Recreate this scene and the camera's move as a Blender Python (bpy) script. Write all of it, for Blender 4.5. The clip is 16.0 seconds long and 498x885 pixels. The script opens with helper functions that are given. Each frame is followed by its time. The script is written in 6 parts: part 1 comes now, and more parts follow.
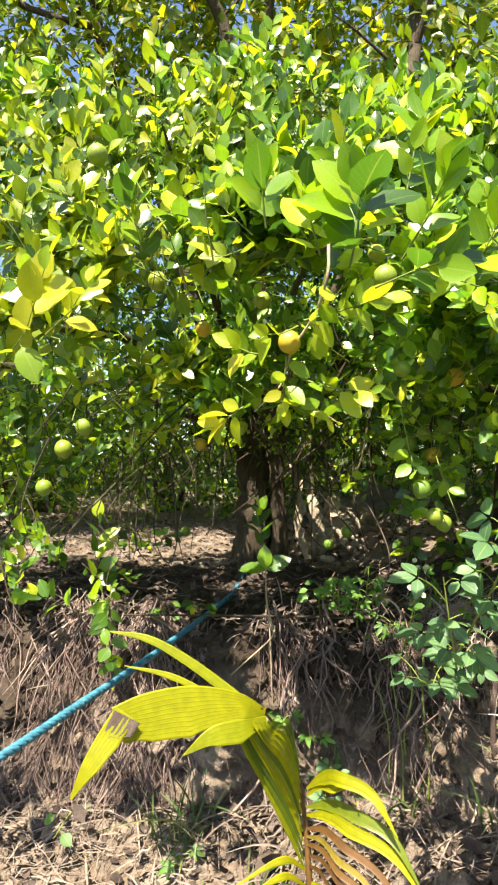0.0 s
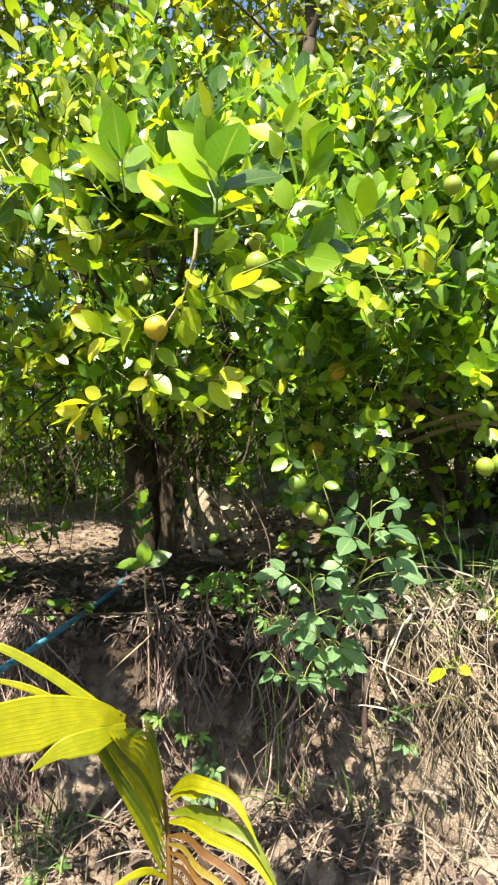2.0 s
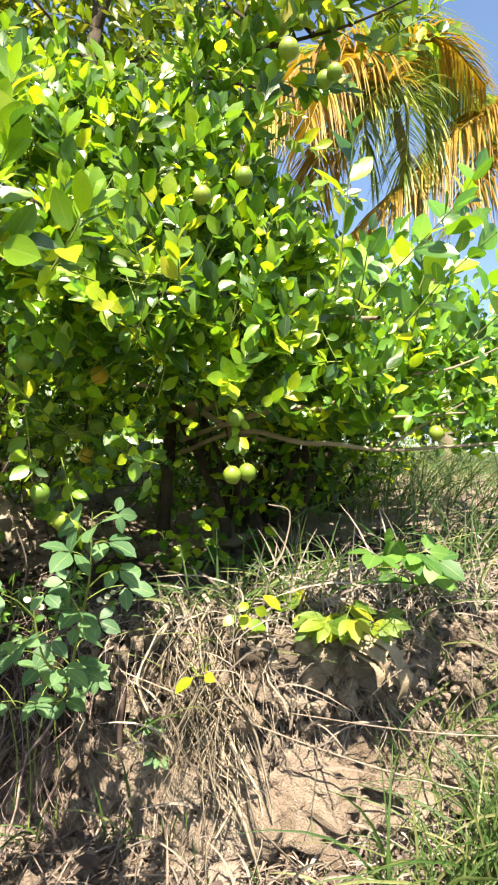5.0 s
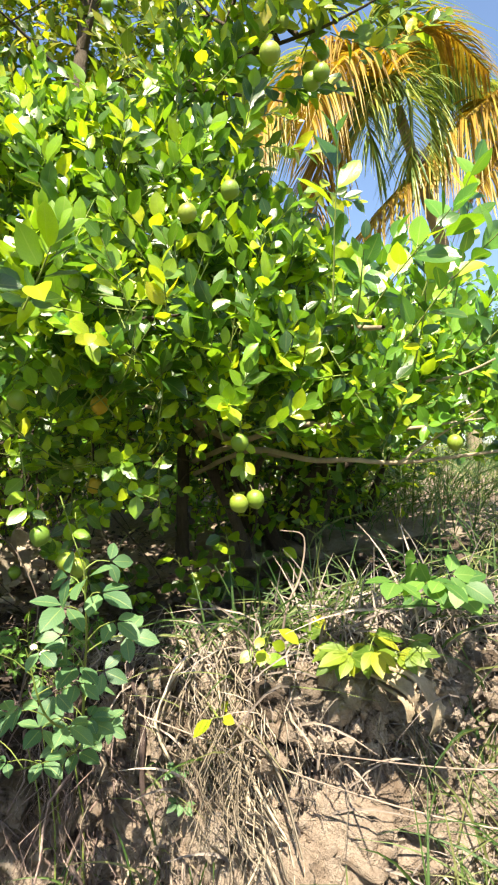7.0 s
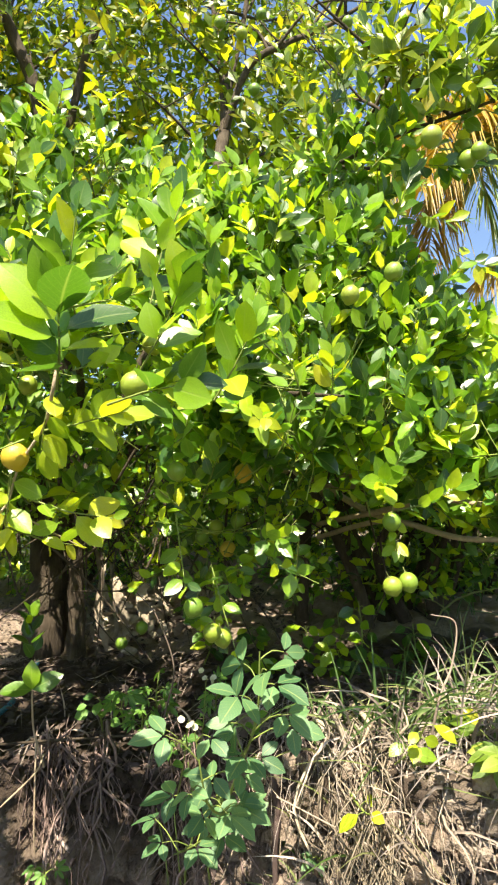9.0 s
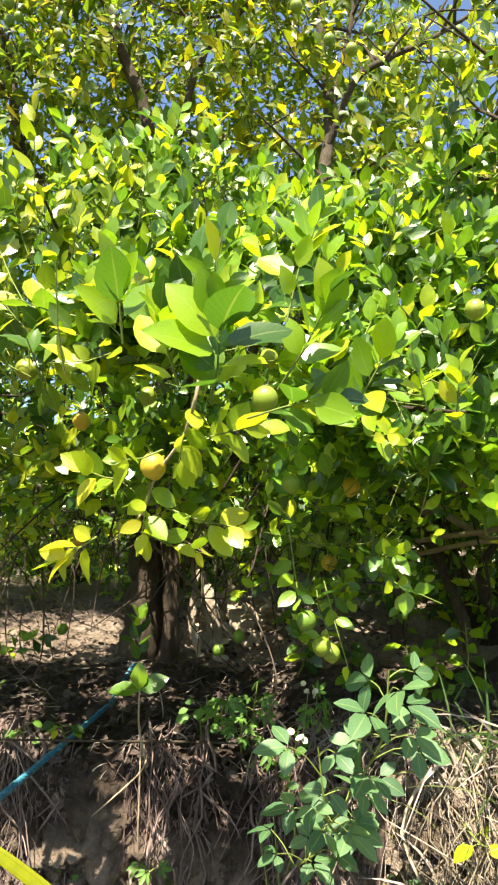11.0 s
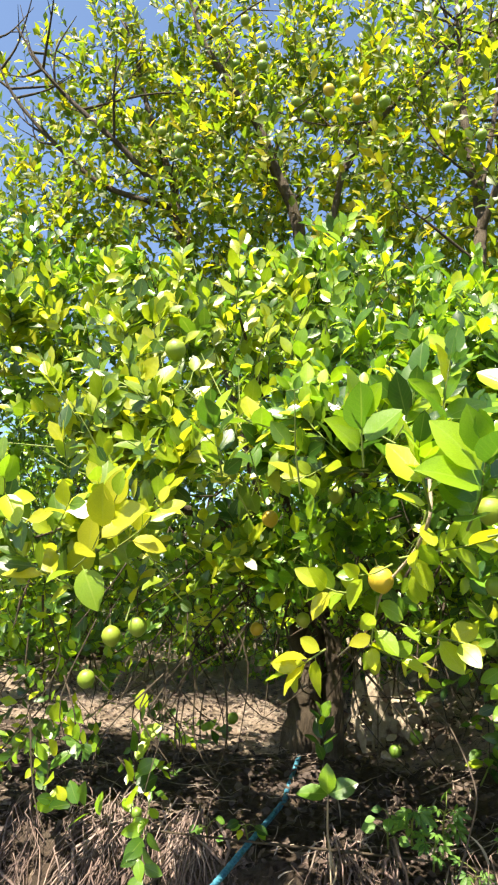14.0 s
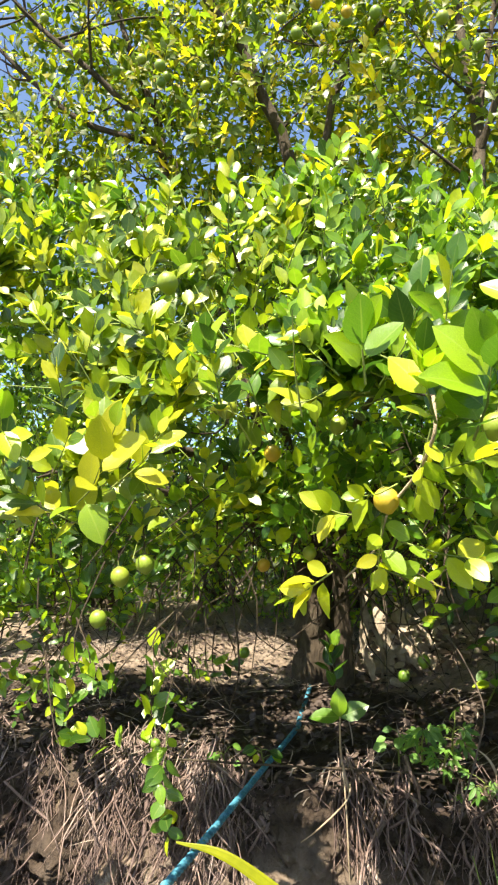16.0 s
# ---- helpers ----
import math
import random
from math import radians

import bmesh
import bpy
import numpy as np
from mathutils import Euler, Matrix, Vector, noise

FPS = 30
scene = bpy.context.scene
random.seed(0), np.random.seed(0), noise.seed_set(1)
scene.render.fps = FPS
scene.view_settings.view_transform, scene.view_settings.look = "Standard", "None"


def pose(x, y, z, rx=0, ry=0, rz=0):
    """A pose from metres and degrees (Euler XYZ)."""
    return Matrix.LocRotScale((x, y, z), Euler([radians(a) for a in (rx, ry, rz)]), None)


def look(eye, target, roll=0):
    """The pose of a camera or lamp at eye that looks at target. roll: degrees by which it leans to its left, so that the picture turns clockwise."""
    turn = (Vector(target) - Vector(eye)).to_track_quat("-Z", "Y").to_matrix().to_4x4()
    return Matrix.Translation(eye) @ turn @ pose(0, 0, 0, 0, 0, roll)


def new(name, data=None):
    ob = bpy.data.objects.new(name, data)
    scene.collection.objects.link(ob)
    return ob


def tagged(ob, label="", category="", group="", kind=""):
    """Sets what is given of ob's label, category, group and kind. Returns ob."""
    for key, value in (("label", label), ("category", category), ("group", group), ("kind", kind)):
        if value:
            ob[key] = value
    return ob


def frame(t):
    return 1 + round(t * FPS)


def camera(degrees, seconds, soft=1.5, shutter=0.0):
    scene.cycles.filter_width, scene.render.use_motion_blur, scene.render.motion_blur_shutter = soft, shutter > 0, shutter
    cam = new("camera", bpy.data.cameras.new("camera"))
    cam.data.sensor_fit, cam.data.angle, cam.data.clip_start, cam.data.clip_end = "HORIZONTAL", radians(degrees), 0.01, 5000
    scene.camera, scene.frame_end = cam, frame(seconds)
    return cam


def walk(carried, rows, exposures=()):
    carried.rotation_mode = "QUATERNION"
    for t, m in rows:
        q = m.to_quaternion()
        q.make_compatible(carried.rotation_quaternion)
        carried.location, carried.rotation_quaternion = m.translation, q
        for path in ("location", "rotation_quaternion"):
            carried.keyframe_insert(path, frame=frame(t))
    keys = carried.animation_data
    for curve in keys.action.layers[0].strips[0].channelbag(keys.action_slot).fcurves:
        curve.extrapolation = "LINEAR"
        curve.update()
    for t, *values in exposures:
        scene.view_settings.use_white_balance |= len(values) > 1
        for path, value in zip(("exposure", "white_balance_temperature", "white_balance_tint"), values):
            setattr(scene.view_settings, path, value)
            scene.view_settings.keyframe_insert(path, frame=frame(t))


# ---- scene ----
cam = camera(44.1, 16.0, soft=2.2)
PATH = [
    (0, (0.007, -0.005, 1.499), (-0.023, 1.994, 1.572), -0.1),
    (0.5, (0.015, 0.0, 1.504), (0.004, 1.999, 1.586), 0.5),
    (1, (0.048, 0.014, 1.522), (0.112, 2.01, 1.627), -0.4),
    (1.5, (0.067, 0.025, 1.504), (0.253, 2.015, 1.561), -0.1),
    (2, (0.079, 0.044, 1.501), (0.357, 2.024, 1.549), 0.5),
    (2.5, (0.106, 0.041, 1.503), (0.477, 2.005, 1.564), 0.6),
    (3, (0.131, 0.049, 1.505), (0.66, 1.978, 1.533), 0.5),
    (3.5, (0.165, 0.053, 1.509), (0.833, 1.937, 1.529), 0.1),
    (4, (0.191, 0.042, 1.502), (0.924, 1.901, 1.56), 0.7),
    (4.5, (0.212, 0.043, 1.506), (1.006, 1.878, 1.57), 0.8),
    (4.7, (0.228, 0.04, 1.51), (1.042, 1.866, 1.575), 1.0),
    (6.8, (0.343, 0.076, 1.519), (1.134, 1.912, 1.597), -1.7),
    (7, (0.326, 0.086, 1.559), (1.07, 1.941, 1.644), -2.9),
    (7.5, (0.299, 0.112, 1.59), (0.935, 2.004, 1.72), -3.1),
    (8, (0.249, 0.123, 1.612), (0.81, 2.036, 1.768), -1.6),
    (8.5, (0.212, 0.12, 1.624), (0.712, 2.047, 1.816), -0.7),
    (9, (0.193, 0.126, 1.636), (0.661, 2.057, 1.87), -0.2),
    (9.5, (0.174, 0.129, 1.633), (0.573, 2.072, 1.89), 0.4),
    (9.7, (0.167, 0.136, 1.631), (0.522, 2.087, 1.886), 0.9),
    (11.8, (0.074, 0.128, 1.646), (0.211, 2.103, 1.932), 1.2),
    (12, (0.068, 0.128, 1.649), (0.166, 2.104, 1.948), 0.9),
    (12.5, (0.035, 0.124, 1.668), (0.049, 2.102, 1.96), 0.8),
    (13, (0.002, 0.127, 1.664), (-0.03, 2.101, 1.985), 0.5),
    (13.5, (-0.055, 0.114, 1.678), (-0.142, 2.075, 2.062), 2.2),
    (14, (-0.07, 0.085, 1.699), (-0.242, 2.023, 2.164), 3.0),
    (14.5, (-0.089, 0.076, 1.711), (-0.238, 2.015, 2.181), 2.6),
    (15, (-0.099, 0.093, 1.698), (-0.226, 2.037, 2.149), 2.2),
    (15.5, (-0.101, 0.102, 1.691), (-0.241, 2.059, 2.075), 1.3),
    (16, (-0.07, 0.113, 1.665), (-0.242, 2.082, 1.97), 0.4),
]
walk(cam, [(t, look(eye, target, roll)) for t, eye, target, roll in PATH])

# ---- world, sun, exposure ----
SUN_TO = Vector((-0.20, -0.43, 0.88)).normalized()
scene.view_settings.exposure = 1.82
scene.view_settings.use_white_balance = True
scene.view_settings.white_balance_temperature = 7000
world = bpy.data.worlds.new("sky")
scene.world = world
world.use_nodes = True
wn = world.node_tree.nodes
sky = wn.new("ShaderNodeTexSky")
sky.sky_type = "NISHITA"
sky.sun_disc = False
sky.sun_elevation = math.asin(SUN_TO.z)
sky.sun_rotation = math.atan2(SUN_TO.x, SUN_TO.y)
sky.air_density, sky.dust_density, sky.ozone_density = 1.0, 1.0, 4.0
wn["Background"].inputs["Strength"].default_value = 0.083
world.node_tree.links.new(sky.outputs[0], wn["Background"].inputs["Color"])
sun = new("sun", bpy.data.lights.new("sun", "SUN"))
sun.data.energy, sun.data.angle, sun.data.color = 5.0, radians(0.53), (1.0, 0.95, 0.82)
sun.matrix_world = look(SUN_TO * 30, (0, 0, 0))

# ---- materials ----


def shader(name):
    m = bpy.data.materials.new(name)
    m.use_nodes = True
    t = m.node_tree
    return m, t, t.nodes, t.nodes["Principled BSDF"]


def ramp(t, fac, stops):
    r = t.nodes.new("ShaderNodeValToRGB")
    e = r.color_ramp.elements
    while len(e) < len(stops):
        e.new(0.5)
    for k, (p, c) in zip(e, stops):
        k.position, k.color = p, (*c, 1)
    t.links.new(fac, r.inputs[0])
    return r.outputs[0]


def math_node(t, op, a, b=None, clamp=False):
    n = t.nodes.new("ShaderNodeMath")
    n.operation, n.use_clamp = op, clamp
    for i, v in enumerate((a, b)):
        if v is None:
            continue
        if isinstance(v, (int, float)):
            n.inputs[i].default_value = v
        else:
            t.links.new(v, n.inputs[i])
    return n.outputs[0]


def noise_node(t, scale, detail=4.0, rough=0.6, coord="Object", stretch=1.0):
    c = t.nodes.new("ShaderNodeTexCoord")
    n = t.nodes.new("ShaderNodeTexNoise")
    n.inputs["Scale"].default_value, n.inputs["Detail"].default_value = scale, detail
    n.inputs["Roughness"].default_value = rough
    out = c.outputs[coord]
    if stretch != 1.0:
        m = t.nodes.new("ShaderNodeMapping")
        m.inputs["Scale"].default_value = (1, 1, stretch)
        t.links.new(out, m.inputs["Vector"])
        out = m.outputs[0]
    t.links.new(out, n.inputs["Vector"])
    return n.outputs["Fac"]


def mix(t, kind, fac, a, b):
    n = t.nodes.new("ShaderNodeMix")
    n.data_type, n.blend_type = "RGBA", kind
    if isinstance(fac, (int, float)):
        n.inputs["Factor"].default_value = fac
    else:
        t.links.new(fac, n.inputs["Factor"])
    for key, v in (("A", a), ("B", b)):
        sock = [s for s in n.inputs if s.name == key and s.type == "RGBA"][0]
        if isinstance(v, tuple):
            sock.default_value = (*v, 1)
        else:
            t.links.new(v, sock)
    return [s for s in n.outputs if s.type == "RGBA"][0]


def bump(t, height, strength, distance):
    b = t.nodes.new("ShaderNodeBump")
    b.inputs["Strength"].default_value, b.inputs["Distance"].default_value = strength, distance
    t.links.new(height, b.inputs["Height"])
    return b.outputs[0]


def pick(t):
    """A number between 0 and 1 for each piece, joined or single."""
    o = t.nodes.new("ShaderNodeObjectInfo").outputs["Random"]
    g = t.nodes.new("ShaderNodeNewGeometry").outputs["Random Per Island"]
    return math_node(t, "FRACT", math_node(t, "ADD", math_node(t, "MULTIPLY", o, 7.31), g))


def blade_material(name, stops, glow, through_fac, rough=0.38, vein=0.25, coat=0.5, vein_colour=(0.42, 0.46, 0.13), rib_thin=11.0):
    """Leaves and blades: gloss above, light coming through, midrib and side veins along the blade's own length."""
    m, t, n, bsdf = shader(name)
    col = ramp(t, pick(t), stops)
    blot = noise_node(t, 55, 3)
    col = mix(t, "MULTIPLY", 0.55, col, ramp(t, blot, [(0.3, (0.62, 0.66, 0.5)), (0.7, (1.15, 1.12, 1.1))]))
    ac = n.new("ShaderNodeAttribute")
    ac.attribute_name = "across"
    al = n.new("ShaderNodeAttribute")
    al.attribute_name = "along"
    dist = math_node(t, "ABSOLUTE", ac.outputs["Fac"])
    rib = math_node(t, "SUBTRACT", 1.0, math_node(t, "MULTIPLY", dist, rib_thin), True)
    side = math_node(t, "SINE", math_node(t, "ADD", math_node(t, "MULTIPLY", al.outputs["Fac"], 62.0), math_node(t, "MULTIPLY", dist, -17.0)))
    side = math_node(t, "MULTIPLY", math_node(t, "SUBTRACT", side, 0.82, True), 2.4)
    lines = math_node(t, "MAXIMUM", rib, math_node(t, "MULTIPLY", side, 0.55))
    col = mix(t, "MIX", math_node(t, "MULTIPLY", lines, vein), col, vein_colour)
    t.links.new(col, bsdf.inputs["Base Color"])
    bsdf.inputs["Roughness"].default_value = rough
    bsdf.inputs["Specular IOR Level"].default_value = coat
    nb = bump(t, math_node(t, "ADD", math_node(t, "MULTIPLY", lines, -0.6), math_node(t, "MULTIPLY", blot, 0.45)), 0.3, 0.0012)
    t.links.new(nb, bsdf.inputs["Normal"])
    tr = n.new("ShaderNodeBsdfTranslucent")
    t.links.new(mix(t, "MULTIPLY", 1.0, col, glow), tr.inputs["Color"])
    ms = n.new("ShaderNodeMixShader")
    ms.inputs[0].default_value = through_fac
    t.links.new(bsdf.outputs[0], ms.inputs[1])
    t.links.new(tr.outputs[0], ms.inputs[2])
    t.links.new(ms.outputs[0], n["Material Output"].inputs["Surface"])
    return m


def rough_material(name, stops, scale, fine, rough=0.85, depth=0.004, per_piece=0.35, stretch=1.0, topsoil_shade=False):
    """Earth, bark, straw: two scales of noise, relief, and a tone for each piece."""
    m, t, n, bsdf = shader(name)
    big, small = noise_node(t, scale, 6), noise_node(t, fine, 5, 0.7, "Object", stretch)
    col = ramp(t, math_node(t, "ADD", math_node(t, "MULTIPLY", big, 0.6), math_node(t, "MULTIPLY", small, 0.4)), stops)
    col = mix(t, "MULTIPLY", per_piece, col, ramp(t, pick(t), [(0.0, (0.35, 0.33, 0.32)), (0.6, (1.0, 1.0, 1.0)), (1.0, (1.5, 1.45, 1.35))]))
    if topsoil_shade:
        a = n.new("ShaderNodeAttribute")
        a.attribute_name = "topsoil_shade"
        # dark humus tone, deepened to put the bank's shade into the colour
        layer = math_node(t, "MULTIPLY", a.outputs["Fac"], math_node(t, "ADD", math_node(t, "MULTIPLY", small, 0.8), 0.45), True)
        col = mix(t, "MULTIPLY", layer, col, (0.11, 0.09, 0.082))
        b = n.new("ShaderNodeAttribute")
        b.attribute_name = "sward"
        patch = math_node(t, "SUBTRACT", math_node(t, "MULTIPLY", b.outputs["Fac"], 2.0), math_node(t, "MULTIPLY", small, 1.0), True)
        turf = ramp(t, math_node(t, "ADD", math_node(t, "MULTIPLY", noise_node(t, 1.4, 6), 0.6), math_node(t, "MULTIPLY", small, 0.4)),
                    [(0.3, (0.028, 0.036, 0.014)), (0.55, (0.068, 0.080, 0.028)), (0.8, (0.152, 0.136, 0.056))])
        col = mix(t, "MIX", patch, col, turf)
    t.links.new(col, bsdf.inputs["Base Color"])
    bsdf.inputs["Roughness"].default_value = rough
    bsdf.inputs["Specular IOR Level"].default_value = 0.25
    relief = math_node(t, "ADD", small, math_node(t, "MULTIPLY", noise_node(t, fine * 4.5, 3, 0.7, "Object", stretch), 0.45))
    t.links.new(bump(t, relief, 0.9, depth), bsdf.inputs["Normal"])
    return m


LEAF = blade_material("lime_leaf", [(0.0, (0.021, 0.064, 0.008)), (0.4, (0.080, 0.184, 0.014)), (0.72, (0.221, 0.370, 0.014)),
                                    (0.95, (0.394, 0.492, 0.015)), (1.0, (0.475, 0.487, 0.017))], (1.95, 1.9, 1.3), 0.4, 0.33, 0.2, 0.75)
LEAF_OLD = blade_material("yellowing_leaf", [(0.0, (0.180, 0.304, 0.020)), (0.6, (0.324, 0.411, 0.020)), (1.0, (0.450, 0.430, 0.029))], (1.9, 1.8, 0.8), 0.42, 0.32, 0.25, 0.6)
WEED = blade_material("weed_leaf", [(0.0, (0.047, 0.120, 0.051)), (1.0, (0.122, 0.233, 0.095))], (2.2, 2.1, 1.2), 0.3, 0.5, 0.4)
HERB = blade_material("herb_leaf", [(0.0, (0.044, 0.129, 0.024)), (1.0, (0.138, 0.276, 0.042))], (2.2, 2.1, 1.0), 0.35, 0.5, 0.3)
YOUNG_HERB = blade_material("young_herb_leaf", [(0.0, (0.068, 0.135, 0.015)), (0.6, (0.165, 0.240, 0.019)), (1.0, (0.315, 0.315, 0.022))], (2.2, 2.1, 0.9), 0.38, 0.45, 0.3)
PETAL = blade_material("cream_petal", [(0.0, (0.62, 0.58, 0.38)), (1.0, (0.78, 0.74, 0.55))], (1.1, 1.1, 0.9), 0.3, 0.6, 0.05)
GRASS = blade_material("grass", [(0.0, (0.027, 0.073, 0.013)), (0.55, (0.078, 0.137, 0.030)), (0.8, (0.156, 0.187, 0.060)), (1.0, (0.265, 0.256, 0.114))], (1.6, 1.6, 1.0), 0.3, 0.55, 0.15)
# paler, yellower rim leaf; bright sun is put into its colour
LEAF_RIM = blade_material("sunlit_rim_leaf", [(0.0, (0.030, 0.080, 0.007)), (0.3, (0.116, 0.204, 0.012)), (0.7, (0.289, 0.365, 0.016)), (1.0, (0.429, 0.430, 0.025))], (1.9, 1.85, 1.3), 0.42, 0.34, 0.2, 0.75)
LEAF_TOP = blade_material("upper_leaf", [(0.0, (0.047, 0.095, 0.009)), (0.4, (0.108, 0.168, 0.011)), (0.75, (0.189, 0.234, 0.012)), (1.0, (0.368, 0.304, 0.014))], (2.2, 2.1, 1.1), 0.58, 0.38, 0.2, 0.45)
LEAF_COOL = blade_material("cool_green_leaf", [(0.0, (0.024, 0.078, 0.015)), (0.45, (0.097, 0.249, 0.022)), (0.8, (0.226, 0.419, 0.028)), (1.0, (0.482, 0.589, 0.035))], (1.9, 1.75, 0.7), 0.36, 0.3, 0.25, 0.8)
PALE_STRAW = rough_material("bleached_straw", [(0.25, (0.166, 0.124, 0.101)), (0.5, (0.293, 0.239, 0.200)), (0.75, (0.505, 0.441, 0.402))], 3, 80, 0.8, 0.001, 0.8)
STRAW = rough_material("dry_straw", [(0.25, (0.096, 0.068, 0.055)), (0.5, (0.208, 0.160, 0.129)), (0.75, (0.400, 0.336, 0.294))], 3, 80, 0.8, 0.001, 0.7)
LITTER = rough_material("dead_leaf", [(0.3, (0.028, 0.018, 0.015)), (0.5, (0.072, 0.051, 0.042)), (0.74, (0.174, 0.138, 0.124))], 9, 90, 0.75, 0.002, 0.8)
# same root as the next one, paler: sunlight is put into its colour
SUNNY_ROOT = rough_material("sunny_root", [(0.3, (0.13, 0.10, 0.075)), (0.52, (0.30, 0.245, 0.18)), (0.72, (0.52, 0.45, 0.35))], 4, 90, 0.85, 0.002, 0.85)
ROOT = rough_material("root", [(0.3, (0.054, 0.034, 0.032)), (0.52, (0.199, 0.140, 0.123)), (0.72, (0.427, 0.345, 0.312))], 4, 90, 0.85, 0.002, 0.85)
BARK = rough_material("lime_bark", [(0.3, (0.022, 0.016, 0.011)), (0.5, (0.068, 0.050, 0.034)), (0.75, (0.146, 0.118, 0.084))], 9, 90, 0.85, 0.010, 0.2, 0.16)
PALE_BARK = rough_material("pale_bark", [(0.3, (0.20, 0.15, 0.10)), (0.55, (0.36, 0.28, 0.19)), (0.75, (0.50, 0.42, 0.31))], 12, 80, 0.8, 0.003, 0.2)
GREEN_TWIG = rough_material("green_twig", [(0.3, (0.10, 0.16, 0.03)), (0.7, (0.25, 0.28, 0.07))], 14, 90, 0.6, 0.001, 0.4)
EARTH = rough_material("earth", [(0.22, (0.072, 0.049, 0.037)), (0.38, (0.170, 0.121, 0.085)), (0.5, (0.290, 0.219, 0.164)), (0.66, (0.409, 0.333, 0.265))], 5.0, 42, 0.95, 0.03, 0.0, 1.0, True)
DEAD_WOOD = rough_material("dead_wood", [(0.3, (0.162, 0.117, 0.081)), (0.55, (0.396, 0.324, 0.243)), (0.8, (0.612, 0.540, 0.432))], 12, 60, 0.85, 0.006, 0.1)
FROND = blade_material("young_frond", [(0.0, (0.207, 0.238, 0.006)), (0.6, (0.300, 0.296, 0.006)), (1.0, (0.342, 0.310, 0.006))], (1.5, 1.4, 0.6), 0.34, 0.5, 0.6, 0.25, (0.19, 0.20, 0.008), 2.6)
FROND_GREEN = blade_material("green_frond", [(0.0, (0.063, 0.108, 0.009)), (0.6, (0.126, 0.171, 0.009)), (1.0, (0.234, 0.252, 0.011))], (1.8, 1.7, 0.7), 0.36, 0.38, 0.1)
FROND_RUST = blade_material("rusty_frond", [(0.0, (0.08, 0.035, 0.012)), (0.5, (0.16, 0.075, 0.018)), (1.0, (0.26, 0.20, 0.02))], (1.6, 1.4, 0.9), 0.3, 0.55, 0.02)
PALM = blade_material("palm_leaflet", [(0.0, (0.06, 0.13, 0.03)), (0.5, (0.16, 0.24, 0.05)), (1.0, (0.36, 0.36, 0.06))], (1.8, 1.6, 0.9), 0.3, 0.4, 0.1)
PALM_GOLD = blade_material("palm_golden_leaflet", [(0.0, (0.248, 0.136, 0.019)), (0.5, (0.341, 0.211, 0.019)), (1.0, (0.384, 0.291, 0.037))], (1.5, 1.4, 0.8), 0.35, 0.45, 0.1)


def fruit_material(name, stops):
    m, t, n, bsdf = shader(name)
    col = ramp(t, math_node(t, "ADD", math_node(t, "MULTIPLY", pick(t), 0.7), math_node(t, "MULTIPLY", noise_node(t, 30, 3), 0.3)), stops)
    t.links.new(col, bsdf.inputs["Base Color"])
    bsdf.inputs["Roughness"].default_value = 0.42
    bsdf.inputs["Subsurface Weight"].default_value = 0.12
    bsdf.inputs["Subsurface Radius"].default_value = (0.006, 0.006, 0.002)
    t.links.new(bump(t, noise_node(t, 900, 2), 0.35, 0.0006), bsdf.inputs["Normal"])
    return m


LIME_GREEN = fruit_material("lime_green", [(0.0, (0.085, 0.17, 0.02)), (0.5, (0.18, 0.26, 0.025)), (1.0, (0.30, 0.32, 0.035))])
LIME_RIPE = fruit_material("lime_ripe", [(0.0, (0.40, 0.34, 0.03)), (0.5, (0.46, 0.34, 0.03)), (1.0, (0.54, 0.30, 0.03))])
CALYX = rough_material("calyx", [(0.3, (0.10, 0.12, 0.03)), (0.7, (0.2, 0.2, 0.06))], 60, 200, 0.7, 0.0005, 0)


def rope_material():
    m, t, n, bsdf = shader("blue_rope")
    col = ramp(t, noise_node(t, 60, 4), [(0.3, (0.015, 0.09, 0.14)), (0.55, (0.04, 0.19, 0.27)), (0.8, (0.16, 0.33, 0.38))])
    t.links.new(col, bsdf.inputs["Base Color"])
    bsdf.inputs["Roughness"].default_value = 0.6
    t.links.new(bump(t, noise_node(t, 400, 3), 0.6, 0.001), bsdf.inputs["Normal"])
    return m


ROPE = rope_material()

# ---- building helpers ----
UP = np.array((0.0, 0.0, 1.0))


def unit(v):
    v = np.asarray(v, float)
    return v / np.maximum(np.linalg.norm(v, axis=-1, keepdims=True), 1e-9)


def mesh_from(name, verts, quads, material, smooth=True, fields=None, tris=()):
    me = bpy.data.meshes.new(name)
    verts = np.asarray(verts, np.float32).reshape(-1, 3)
    quads = np.asarray(quads, np.int32).reshape(-1, 4)
    tris = np.asarray(tris, np.int32).reshape(-1, 3)
    nq, nt = len(quads), len(tris)
    me.vertices.add(len(verts))
    me.vertices.foreach_set("co", verts.ravel())
    me.loops.add(4 * nq + 3 * nt)
    me.loops.foreach_set("vertex_index", np.concatenate((quads.ravel(), tris.ravel())))
    me.polygons.add(nq + nt)
    me.polygons.foreach_set("loop_start", np.concatenate((np.arange(nq) * 4, 4 * nq + np.arange(nt) * 3)).astype(np.int32))
    me.polygons.foreach_set("use_smooth", np.full(nq + nt, smooth))
    for key, values in (fields or {}).items():
        me.attributes.new(key, "FLOAT", "POINT").data.foreach_set("value", np.asarray(values, np.float32).ravel())
    me.materials.append(material)
    me.update()
    me.validate()
    return me


def hold(ob, parent):
    ob.parent = parent
    if parent is not None:
        ob.matrix_parent_inverse = parent.matrix_world.inverted()
    return ob


def thing(name, at, label, category, group="", kind=""):
    ob = new(name)
    ob.empty_display_size = 0.1
    ob.matrix_basis = Matrix.Translation(at)
    bpy.context.view_layer.update()
    return tagged(ob, label, category, group, kind)


